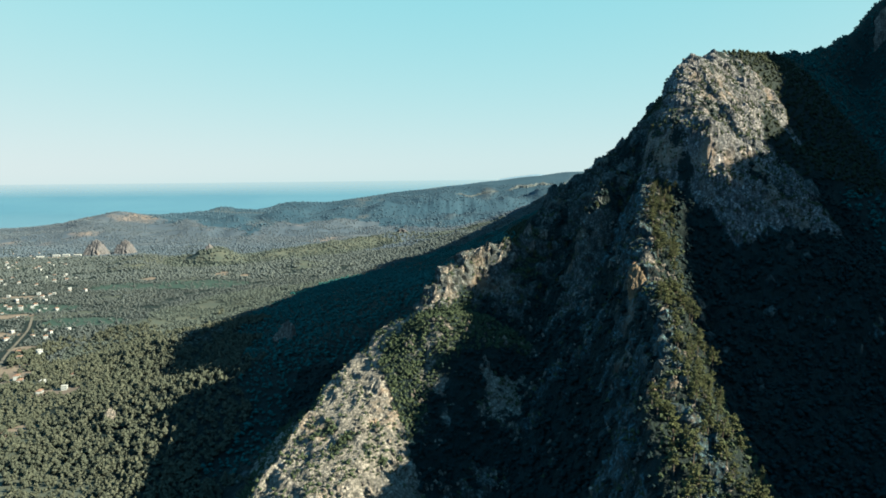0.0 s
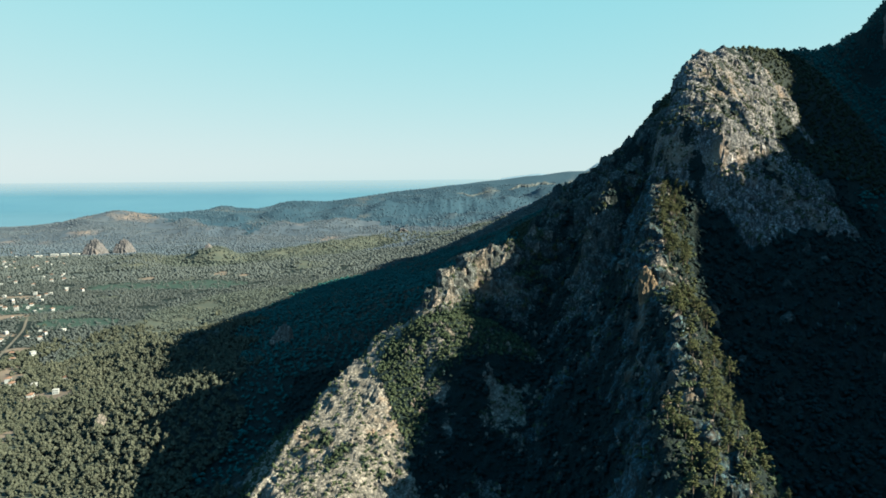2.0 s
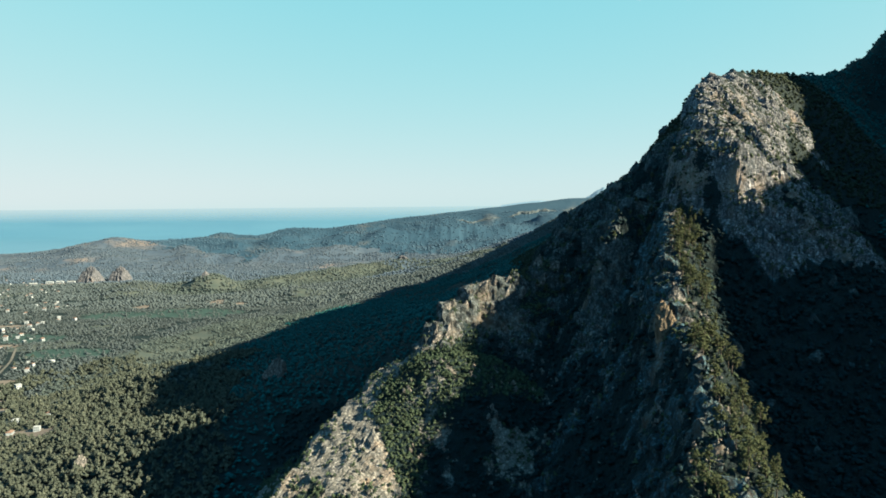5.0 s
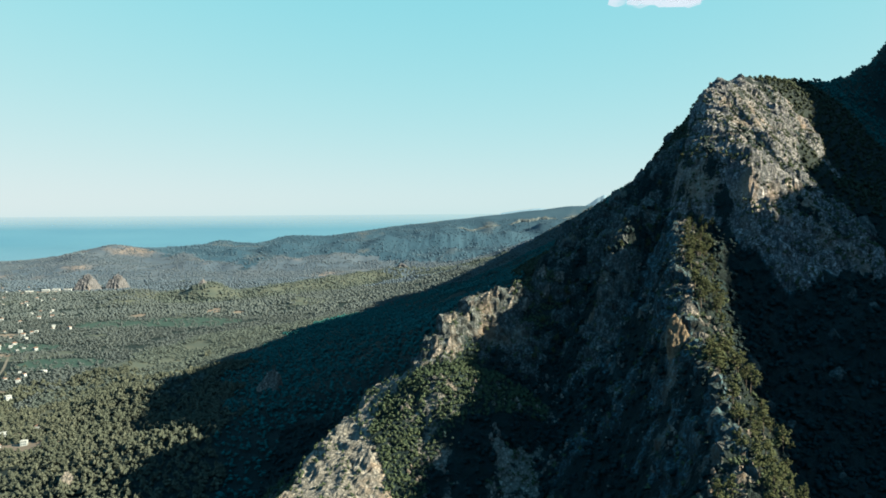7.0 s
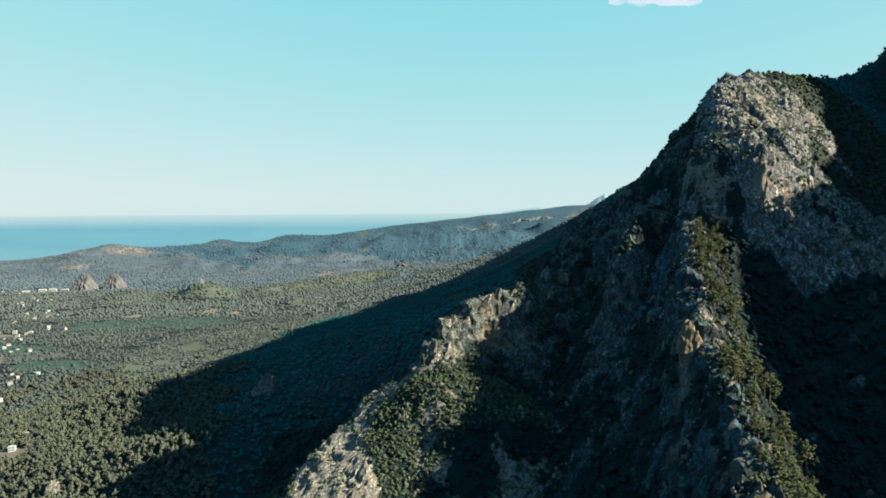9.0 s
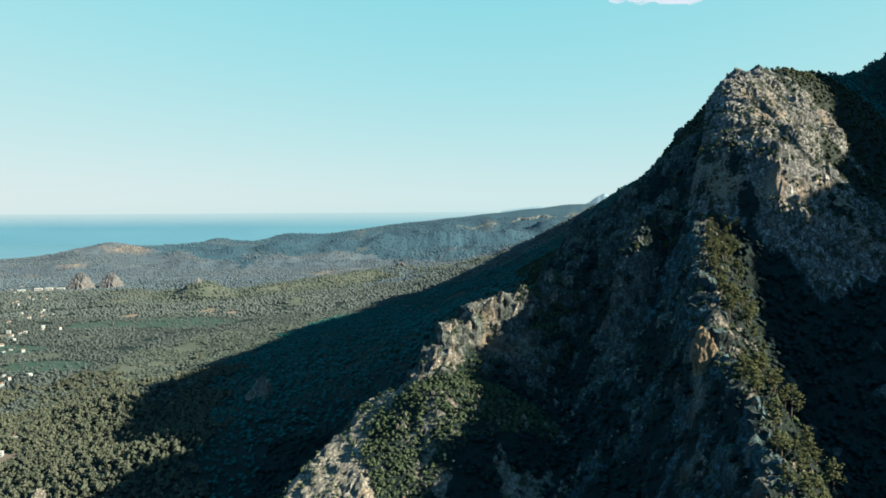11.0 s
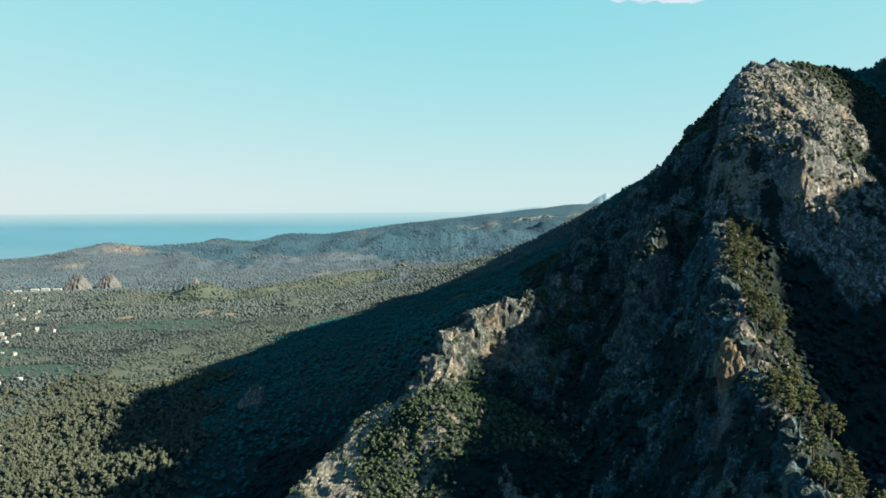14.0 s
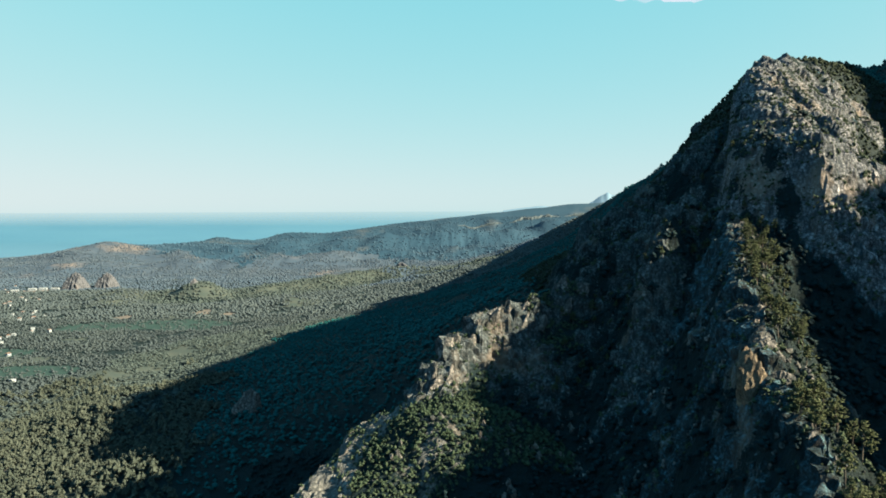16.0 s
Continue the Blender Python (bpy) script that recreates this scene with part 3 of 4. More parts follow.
def clump(base_v, base_f, centres, sizes, flat=0.75, rough=0.28, r=rng):
    """Many small uneven lumps of leaves in one set of vertices and faces."""
    n, k = len(centres), len(base_v)
    ang = r.uniform(0, 2 * math.pi, n)
    c, s = np.cos(ang)[:, None], np.sin(ang)[:, None]
    v = base_v[None] * (1 + r.uniform(-rough, rough, (n, k, 1)))
    x, y = v[..., 0] * c - v[..., 1] * s, v[..., 0] * s + v[..., 1] * c
    v = np.stack([x, y, v[..., 2] * flat], -1) * np.asarray(sizes).reshape(n, 1, -1) + np.asarray(centres)[:, None]
    f = base_f[None] + (np.arange(n) * k)[:, None, None]
    return v.reshape(-1, 3), f.reshape(-1, base_f.shape[1])


def crown_variant(lumps, base, r):
    """A tree crown one unit wide and high, of a few lumps; v, f."""
    cs, ss = [], []
    for i in range(lumps):
        h = (i + 0.5) / lumps
        rad = 0.34 * math.sqrt(max(0.05, 1 - (h - 0.2) ** 2)) * (0.3 if i == lumps - 1 else 1)
        an = r.uniform(0, 6.28)
        cs.append((rad * math.cos(an) * r.uniform(0.3, 1), rad * math.sin(an) * r.uniform(0.3, 1), 0.28 + 0.5 * h + r.uniform(-0.05, 0.05)))
        ss.append((r.uniform(0.24, 0.36) * (1.15 - 0.4 * h) * (0.8 if lumps > 6 else 1),))
    return clump(base[0], base[1], np.array(cs), np.array(ss), 0.85, 0.3, r)


def woods(name, X, Y, size, tall, lumps, base, mat, label, category, sink=0.12, kind="stuff", seed=1, single=False):
    r = np.random.default_rng(seed)
    if single:
        vs = [(base[0] * 0.5 * np.array([1, 1, 1]) + np.array([0, 0, 0.45]), base[1])]
    else:
        vs = [crown_variant(lumps, base, r) for _ in range(7)]
    Z = gz(X, Y)
    which = r.integers(0, len(vs), len(X))
    allv, allf, off = [], [], 0
    for w, (bv, bf) in enumerate(vs):
        m = which == w
        n = int(m.sum())
        if n == 0:
            continue
        an = r.uniform(0, 6.28, n)
        c, s = np.cos(an)[:, None], np.sin(an)[:, None]
        v = bv[None] * (1 + r.uniform(-0.12, 0.12, (n, len(bv), 3)))
        sx, sz = size[m][:, None], (size[m] * tall[m])[:, None]
        vv = np.stack([(v[..., 0] * c - v[..., 1] * s) * sx + X[m][:, None],
                       (v[..., 0] * s + v[..., 1] * c) * sx + Y[m][:, None],
                       (v[..., 2] - sink) * sz + Z[m][:, None]], -1)
        allv.append(vv.reshape(-1, 3))
        allf.append((bf[None] + (np.arange(n) * len(bv))[:, None, None]).reshape(-1, 3) + off)
        off += n * len(bv)
    me = sheet(name, np.concatenate(allv), np.concatenate(allf), [mat], smooth=lumps < 3 and base is not ICO)
    return tagged(new(name, me), label, category, kind=kind)


def scatter(x0, x1, y0, y1, gap, seed):
    r = np.random.default_rng(seed)
    gx, gy = np.meshgrid(np.arange(x0, x1, gap), np.arange(y0, y1, gap))
    gx, gy = gx.ravel(), gy.ravel()
    return gx + r.uniform(-0.48, 0.48, gx.size) * gap, gy + r.uniform(-0.48, 0.48, gy.size) * gap


def in_view(X, Y, wide=0.70):
    """Ground that lies ahead of the flight, or near it."""
    return (Y > 20) & (np.abs(X) < wide * Y + 60)


ROAD = [(-275, 380), (-308, 440), (-352, 520), (-412, 610), (-470, 720), (-528, 860), (-570, 940)]
SIDE_ROAD = [(-392, 610), (-470, 640), (-560, 660)]
CLEARINGS = [(-312, 548, 30, 9), (-330, 590, 20, 9), (-545, 835, 22, 14), (-470, 760, 16, 12), (-292, 455, 7, 15), (-575, 1330, 14, 26), (-452, 1380, 20, 34), (-395, 1345, 14, 24),
             (-700, 1120, 40, 20), (-610, 950, 40, 18), (-400, 640, 16, 22), (-430, 655, 22, 34), (-1000, 1500, 34, 40), (-990, 1760, 48, 26)]
CROPS = [(-620, 1010, 80, 40), (-455, 1235, 100, 52), (-575, 1225, 60, 46), (-720, 1010, 70, 60), (-480, 905, 55, 30)]


def near_line(X, Y, line):
    return crest(X, Y, [(x, y, 0) for x, y in line])[0]


r6 = np.random.default_rng(66)
SITES = []
for cx, cy, sx, sy, n in ((-396, 590, 14, 50, 4), (-456, 690, 22, 55, 7), (-515, 800, 40, 60, 14), (-640, 1185, 24, 14, 3), (-680, 1090, 60, 70, 16), (-590, 960, 55, 60, 9),
                          (-800, 1330, 90, 70, 14), (-960, 1560, 110, 70, 16), (-1080, 1800, 140, 90, 14), (-318, 545, 14, 8, 2), (-345, 598, 12, 8, 2)):
    got = 0
    for _ in range(400):
        x, y = cx + r6.uniform(-1, 1) * sx, cy + r6.uniform(-1, 1) * sy
        if got < n and min([9e9] + [(x - a) ** 2 + (y - b) ** 2 for a, b in SITES]) > 17 ** 2 and near_line(np.array([x]), np.array([y]), ROAD)[0] > 11:
            SITES.append((x, y))
            got += 1


def open_ground(X, Y):
    """True where no forest grows: roads, clearings, fields and round the houses."""
    o = (near_line(X, Y, ROAD) < 6.5) | (near_line(X, Y, SIDE_ROAD) < 5.5)
    for cx, cy, w, d in CLEARINGS:
        o |= ((X - cx) / w) ** 2 + ((Y - cy) / d) ** 2 < 0.62 + 0.5 * vnoise(X / 5, Y / 5, 179)
    for cx, cy, w, d in CROPS:
        o |= (((X - cx) / w) ** 2 + ((Y - cy) / d) ** 2 < 1) & (vnoise(X / 9, Y / 9, 177) < 0.2)
    for cx, cy in SITES:
        o |= (X - cx) ** 2 + (Y - cy) ** 2 < 7 ** 2
    return o


def forest(name, x0, x1, y0, y1, gap, lumps, base, seed, size, pick, single=False, label="", mat=None):
    X, Y = scatter(x0, x1, y0, y1, gap, seed)
    m = in_view(X, Y) & pick(X, Y)
    X, Y = X[m], Y[m]
    r = np.random.default_rng(seed + 100)
    m = (gz(X, Y, ROCK_MASK) < 0.55) & (gz(X, Y, BARE_TOP) < 0.3) & ~((Y > 490) & (crest(X, Y, SUMMIT)[0] < 26)) & (fbm(X / 45, Y / 45, 3, 171) > -0.72 + 0.22 * step01(700, 900, Y))
    X, Y = X[m], Y[m]
    sz = r.uniform(0.45, 1.45, len(X)) * size * (1 + 0.2 * fbm(X / 80, Y / 80, 2, 141))
    return woods(name, X, Y, sz, r.uniform(0.9, 1.5, len(X)) if lumps > 3 else r.uniform(0.55, 0.95, len(X)), lumps, base, mat or FOREST, label, "forest", seed=seed, single=single)


def foothill(X, Y):
    """Above 0 on the wooded foothills, below it on the plain."""
    return X - np.interp(Y, [300, 800, 1000, 1080, 1150, 1260], [-430, -398, -388, -372, -250, 60]) + 26 * vnoise(X / 70, Y / 70, 13)


def flank(X, Y):
    """Above 0 on the mountain's own slope, roughly inside its cast shadow."""
    return X - np.interp(Y, [300, 560, 760, 1084, 1350], [-110, -150, -222, -192, -60]) + 30 * vnoise(X / 60, Y / 60, 15)


def on_hill(X, Y):
    return (crest(X, Y, HILL)[0] < 105) | ((X + 540) ** 2 + (Y - 1620) ** 2 < 120 ** 2)


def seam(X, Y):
    """Where the woods step to a hazier painted tone, with a loose edge."""
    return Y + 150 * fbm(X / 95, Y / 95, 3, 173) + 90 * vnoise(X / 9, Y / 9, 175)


ICO, OCT = (ICO_V, ICO_F), (OCT_V, OCT_F)
outside = lambda X, Y: ~((X > -100) & (X < 262) & (Y < 470)) & ~open_ground(X, Y)
forest("near_pine_forest", -520, -60, 300, 900, 4.2, 7, OCT, 201, 4.5, lambda X, Y: outside(X, Y) & (seam(X, Y) < 745) & (flank(X, Y) <= 0), label="dense pine forest covering the near valley floor")
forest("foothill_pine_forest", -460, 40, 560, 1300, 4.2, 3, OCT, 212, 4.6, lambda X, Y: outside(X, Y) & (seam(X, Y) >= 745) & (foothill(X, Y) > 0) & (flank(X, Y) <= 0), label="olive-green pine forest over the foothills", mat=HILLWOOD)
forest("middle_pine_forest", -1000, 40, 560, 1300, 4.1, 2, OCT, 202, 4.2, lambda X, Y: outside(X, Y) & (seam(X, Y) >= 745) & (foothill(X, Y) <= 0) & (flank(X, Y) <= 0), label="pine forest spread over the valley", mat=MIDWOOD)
forest("shaded_pine_forest", -260, 700, 300, 1350, 5.1, 2, OCT, 203, 5.2, lambda X, Y: outside(X, Y) & (flank(X, Y) > 0) & ~((X > 60) & (X < 330) & (Y > 470) & (Y < 700)), mat=SHADEWOOD, label="pine forest on the mountain flank, shade in its colour")
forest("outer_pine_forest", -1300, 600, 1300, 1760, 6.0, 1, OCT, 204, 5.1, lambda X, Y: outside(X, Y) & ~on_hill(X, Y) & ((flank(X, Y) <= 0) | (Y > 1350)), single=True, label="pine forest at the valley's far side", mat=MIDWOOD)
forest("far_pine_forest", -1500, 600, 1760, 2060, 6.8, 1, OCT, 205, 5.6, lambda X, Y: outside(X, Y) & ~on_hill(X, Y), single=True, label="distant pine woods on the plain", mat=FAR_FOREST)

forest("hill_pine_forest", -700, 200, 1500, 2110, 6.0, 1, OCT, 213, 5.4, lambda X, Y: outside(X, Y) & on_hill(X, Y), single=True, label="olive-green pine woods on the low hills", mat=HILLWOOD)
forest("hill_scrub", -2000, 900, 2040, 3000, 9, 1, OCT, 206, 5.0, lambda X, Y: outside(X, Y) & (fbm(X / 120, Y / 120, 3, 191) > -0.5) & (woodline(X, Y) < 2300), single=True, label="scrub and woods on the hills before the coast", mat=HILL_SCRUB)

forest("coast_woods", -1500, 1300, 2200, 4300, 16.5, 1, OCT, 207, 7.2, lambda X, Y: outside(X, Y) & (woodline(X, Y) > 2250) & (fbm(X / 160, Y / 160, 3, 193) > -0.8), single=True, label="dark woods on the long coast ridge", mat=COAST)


def near_woods(name, gap, seed, size, keep, lumps, base, mat, label, category, top=470):
    X, Y = scatter(-100, 262, 60, top, gap, seed)
    m = keep(X, Y, np.random.default_rng(seed + 5).uniform(0, 1, len(X)))
    X, Y = X[m], Y[m]
    r = np.random.default_rng(seed + 9)
    return woods(name, X, Y, r.uniform(0.4, 1.55, len(X)) * size, r.uniform(0.65, 1.1, len(X)), lumps, base, mat, label, category, 0.15, seed=seed)


def idx_at(X, Y):
    i = np.clip(np.searchsorted(xs, X) - 1, 0, nx - 1)
    j = np.clip(np.searchsorted(ys, Y) - 1, 0, ny - 1)
    return GI[j, i]


def sunny(X, Y):
    """The sunny side of the long ridge."""
    d, s, _ = crest(X, Y, RIGHT)
    return (s > -0.2) & (d < 15 + 6 * step01(275, 245, Y)) | (s < 0) & (d < 15 * step01(264, 216, Y))


def open_side(X, Y):
    """The sunny back of the white spur and the crest of the crag."""
    d, s, _ = crest(X, Y, LEFT)
    i = idx_at(X, Y)
    return (i == 6) & (s * d < 50) | (i == 7) & (crest(X, Y, CRAG)[0] < 20) & (X < 62)


def ledge(X, Y):
    """Soil pockets along the rock's bedding."""
    Z = gz(X, Y)
    return fbm((X * 0.9 + Y * 0.55 - Z * 0.45) / 16, (Z * 0.9 + X * 0.45) / 5.5, 3, 151)


near_woods("maquis_shrubs", 1.35, 301, 1.95, lambda X, Y, q: (gz(X, Y, ROCK_MASK) < 0.5) & (open_side(X, Y) | sunny(X, Y) & (q < 0.35)) & (q < 0.9), 3, OCT, SHRUB, "dense green maquis shrubs on the spur", "shrubs")
near_woods("crag_shrubs", 1.45, 302, 1.75, lambda X, Y, q: (gz(X, Y, ROCK_MASK) >= 0.4) & (idx_at(X, Y) > 3) & (q < (np.where(idx_at(X, Y) == 6, 0.33, np.where(idx_at(X, Y) == 4, 0.37, 0.27)) + 0.75 * ledge(X, Y)) * np.minimum(gz(X, Y, NL), 4.5) * 0.62) & ~((Y > 485) & (crest(X, Y, SUMMIT)[0] < 9)), 3, OCT, SHRUB, "small shrubs rooted in limestone cracks", "shrubs", 575)
# this shade-dark copy of the scrub fills the ground off the sunny sides
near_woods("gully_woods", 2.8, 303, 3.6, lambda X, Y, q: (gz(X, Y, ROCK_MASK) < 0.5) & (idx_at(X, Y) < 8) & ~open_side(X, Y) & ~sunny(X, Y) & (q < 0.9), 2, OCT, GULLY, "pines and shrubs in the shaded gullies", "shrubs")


def stones(name, gap, seed, size, keep, mat, label, top=470):
    """Broken rock that stands out of the ground in clusters."""
    X, Y = scatter(-100, 262, 150, top, gap, seed)
    r = np.random.default_rng(seed + 5)
    m = keep(X, Y, r.uniform(0, 1, len(X)))
    X, Y = X[m], Y[m]
    woods(name, X, Y, r.uniform(0.5, 1.6, len(X)) ** 1.5 * size, r.uniform(0.7, 1.7, len(X)), 2, ICO, mat, label, "rocks", 0.4, seed=seed)


def side_of(X, Y, line):
    d, s, _ = crest(X, Y, line)
    return d * s


def lode(X, Y, seed):
    """Above 0 where the rock breaks through the scrub."""
    return fbm(X / 14, Y / 14, 3, seed)


stones("ridge_rocks", 1.8, 342, 1.9, lambda X, Y, q: (idx_at(X, Y) == 5) & (np.abs(side_of(X, Y, RIGHT) - 5.5) < 5.5) & (q < 0.14 + 0.7 * lode(X, Y, 196)), ROCK, "pale limestone boulders among the ridge's pines")
stones("gully_rocks", 2.0, 343, 2.0, lambda X, Y, q: (idx_at(X, Y) > 4) & (idx_at(X, Y) < 8) & (side_of(X, Y, RIGHT) < -3) & (side_of(X, Y, LEFT) > 25) & (q < 0.85 * lode(X, Y, 197) - 0.06), ROCK, "grey rock ribs breaking through the gully scrub")

# woods behind and below the summit
UX, UY = scatter(60, 330, 470, 700, 3.6, 321)
m = (idx_at(UX, UY) < 4) & (gz(UX, UY, ROCK_MASK) < 0.5) & in_view(UX, UY)
r7 = np.random.default_rng(77)
woods("summit_woods", UX[m], UY[m], r7.uniform(2.6, 5.2, int(m.sum())), r7.uniform(0.75, 1.15, int(m.sum())), 2, OCT, SUMMIT_WOOD, "dark woods on the slopes round the summit", "forest", seed=322)
# woods under the start of the flight and beside it
FX, FY = scatter(-560, 420, -140, 420, 8.2, 311)
m = ~(in_view(FX, FY) & (FX > -110) & (FY > 55)) & ~(in_view(FX, FY) & (FX < -60) & (FY > 300)) & ~open_ground(FX, FY) & (gz(FX, FY, ROCK_MASK) < 0.5)
r9 = np.random.default_rng(99)
FX, FY = FX[m], FY[m]
beside = np.abs(FX) < 130
for name, k, lumps, seed in (("foot_woods", beside, 9, 312), ("outer_foot_woods", ~beside, 2, 313)):
    n = int(k.sum())
    woods(name, FX[k], FY[k], r9.uniform(6.0, 10.5, n), r9.uniform(0.75, 1.15, n), lumps, OCT, FOREST, "pine woods on the mountain's foot", "forest", seed=seed)



def pine_variant(name, r, tall, lumps):
    """One pine: tapered trunk, limbs and a ragged crown of many leaf clumps."""
    top = new(name)
    bm = bmesh.new()
    rings = []
    lean = (r.uniform(-0.5, 0.5), r.uniform(-0.5, 0.5))
    for h, rad in ((-0.8, 0.26), (0.4, 0.2), (tall * 0.45, 0.15), (tall * 0.75, 0.09), (tall * 0.93, 0.03)):
        u = h / tall
        rings.append([bm.verts.new((lean[0] * u * u + rad * math.cos(k * 1.0472), lean[1] * u * u + rad * math.sin(k * 1.0472), h)) for k in range(6)])
    for lo, hi in zip(rings[:-1], rings[1:]):
        for k in range(6):
            bm.faces.new((lo[k], lo[(k + 1) % 6], hi[(k + 1) % 6], hi[k]))
    part("trunk", bm, BARK, top, "grey-brown pine trunk")
    cs, ss = [], []
    for i in range(7):
        h = tall * (0.32 + 0.085 * i)
        an = r.uniform(0, 6.28)
        reach = tall * 0.30 * (1.05 - 0.6 * i / 7) * r.uniform(0.7, 1.1)
        bm = bmesh.new()
        tip = Vector((reach * math.cos(an), reach * math.sin(an), h + reach * 0.35))
        base = Vector((lean[0] * (h / tall) ** 2, lean[1] * (h / tall) ** 2, h))
        sidev = Vector((-math.sin(an), math.cos(an), 0)) * 0.07
        upv = Vector((0, 0, 0.07))
        lo = [bm.verts.new(base + q) for q in (sidev, upv, -sidev, -upv)]
        hi = [bm.verts.new(tip + q * 0.3) for q in (sidev, upv, -sidev, -upv)]
        for k in range(4):
            bm.faces.new((lo[k], lo[(k + 1) % 4], hi[(k + 1) % 4], hi[k]))
        part("limb", bm, BARK, top)
        for _ in range(lumps // 7):
            q = base.lerp(tip, r.uniform(0.45, 1.1))
            cs.append((q.x + r.normal(0, 0.4), q.y + r.normal(0, 0.4), q.z + r.normal(0.15, 0.25)))
            ss.append((r.uniform(0.24, 0.52),))
    for _ in range(lumps * 2 // 3):
        h = r.uniform(0.45, 1.02)
        rad = tall * 0.27 * (1.06 - h) ** 0.8 + 0.08
        an = r.uniform(0, 6.28)
        cs.append((lean[0] * h * h + rad * math.cos(an) * r.uniform(0.2, 1), lean[1] * h * h + rad * math.sin(an) * r.uniform(0.2, 1), tall * h))
        ss.append((r.uniform(0.26, 0.56) * (1.35 - 0.75 * h),))
    v, f = clump(OCT_V, OCT_F, np.array(cs), np.array(ss), 0.55, 0.5, r)
    crown = new("crown", sheet("crown", v, f, [PINE], smooth=False))
    crown.parent = top
    tagged(crown, "ragged olive-green needle crown")
    return tagged(top, "olive-green mountain pine rooted on the rocky ridge", "tree", "pines on the ridge")


# pines stand on the sunny side of the right-hand ridge and here and there on the crag
r5 = np.random.default_rng(55)
models = [pine_variant("pine_tree", r5, t, n) for t, n in ((6.5, 70), (8.0, 84), (5.2, 63), (7.2, 77), (9.0, 91))]
places = []
for _ in range(9000):
    k = r5.integers(0, 3)
    if k < 2:
        y = r5.uniform(130, 400)
        seg = np.interp(y, [p[1] for p in RIGHT], [p[0] for p in RIGHT])
        x = seg + 1.5 - 14 * float(step01(264, 216, y)) * r5.uniform() + min(abs(r5.normal(0, 1)) * 8, 14 + 5 * float(step01(275, 245, y)))
    else:
        x, y = r5.uniform(38, 130), r5.uniform(385, 450)
    if gz(x, y, ROCK_MASK) > 0.62 or (k < 2 and abs(x - seg) < 2) or min([9e9] + [(x - a) ** 2 + (y - b) ** 2 for a, b in places]) < 3.3 ** 2:
        continue
    if k < 2 and float(fbm(np.array([x / 15]), np.array([y / 15]), 2, 161)[0]) < r5.uniform(-0.6, 0.3):
        continue
    if k < 2 and 305 < y < 322 and x - seg < 11:
        continue
    if k == 2 and r5.uniform() < 0.75:
        continue
    places.append((x, y))
    if len(places) >= 200:
        break
for n, (x, y) in enumerate(places):
    mod = models[n % 5]
    m = pose(x, y, float(gz(x, y)) - 0.25, r5.uniform(-4, 4), r5.uniform(-4, 4), r5.uniform(0, 360))
    sc = r5.uniform(0.75, 1.35) if y < 385 else r5.uniform(0.5, 0.8)
    if n < 5:
        mod.matrix_basis = m @ Matrix.Diagonal((sc, sc, sc, 1))
    else:
        copy_thing(mod, m).scale = (sc, sc, sc)

# ---- rock outcrops ----


def outcrop(name, x, y, w, d, h, mat, seed, label, sink=0.25, detail=4, lean=0.0, taper=0.0):
    """An angular block, cut by uneven planes and roughened."""
    bm = bmesh.new()
    bmesh.ops.create_icosphere(bm, subdivisions=detail, radius=1)
    me = bpy.data.meshes.new(name)
    bm.to_mesh(me)
    bm.free()
    co = np.empty(len(me.vertices) * 3, np.float32)
    me.vertices.foreach_get("co", co)
    p = co.reshape(-1, 3).astype(float)
    r = np.random.default_rng(4000 + seed)
    n = r.normal(0, 1, (15, 3)) * np.array([1, 1, 0.75])
    n /= np.linalg.norm(n, axis=1)[:, None]
    reach = r.uniform(0.5, 0.95, 15)
    rad = np.min(reach[None] / np.maximum(p @ n.T, 0.2), axis=1)
    rad = np.minimum(rad, 1.25)
    rad = rad * (1 + 0.10 * ridged(p[:, 0] * 2.5 + seed, p[:, 1] * 2.5 + p[:, 2], 4, 400 + seed) + 0.10 * vnoise(p[:, 0] * 6 + p[:, 2], p[:, 1] * 6 + seed, 410 + seed) - 0.05)
    q = p * rad[:, None]
    q = q * np.array([w / 2, d / 2, h])
    q[:, :2] *= (1 - taper * np.clip(q[:, 2] / h, 0, 1))[:, None]
    q[:, 0] += lean * q[:, 2]
    me.vertices.foreach_set("co", q.ravel().astype(np.float32))
    me.update()
    me.polygons.foreach_set("use_smooth", np.full(len(me.polygons), False))
    me.materials.append(mat)
    ob = new(name, me)
    ob.matrix_world = pose(x, y, float(gz(x, y)) - sink * h, 0, 0, r.uniform(-25, 25))
    return tagged(ob, label, "rock")


outcrop("rock_outcrop", 89.5, 313, 11, 8, 8.5, ORANGE_ROCK, 9, "orange-stained overhanging rock outcrop on the ridge", 0.3)
outcrop("rock_outcrop", 95.5, 318, 10, 7, 6.5, ROCK, 12, "pale limestone block above the ridge's overhang", 0.3)
outcrop("rock_outcrop", 97.0, 310, 8, 6, 4.5, ROCK, 13, "pale limestone block above the ridge's overhang", 0.3)
outcrop("rock_cliff", 600, 928, 84, 50, 60, ROCK, 8, "grey rock cliff high on the wooded range", 0.3)
outcrop("rock_outcrop", -131, 560, 19, 14, 13, ROCK, 1, "grey limestone outcrop among shaded forest", 0.05)
outcrop("rock_outcrop", -229, 457, 11, 9, 9, ROCK, 2, "pale limestone boulder rising from the pine forest", 0.05)
outcrop("rock_tower", -914, 1800, 74, 56, 34, PINK_ROCK, 4, "reddish twin rock tower above the plain", 0.1, taper=0.5)
outcrop("rock_tower", -852, 1830, 66, 48, 31, PINK_ROCK, 4, "reddish twin rock tower above the plain", 0.1, taper=0.45)
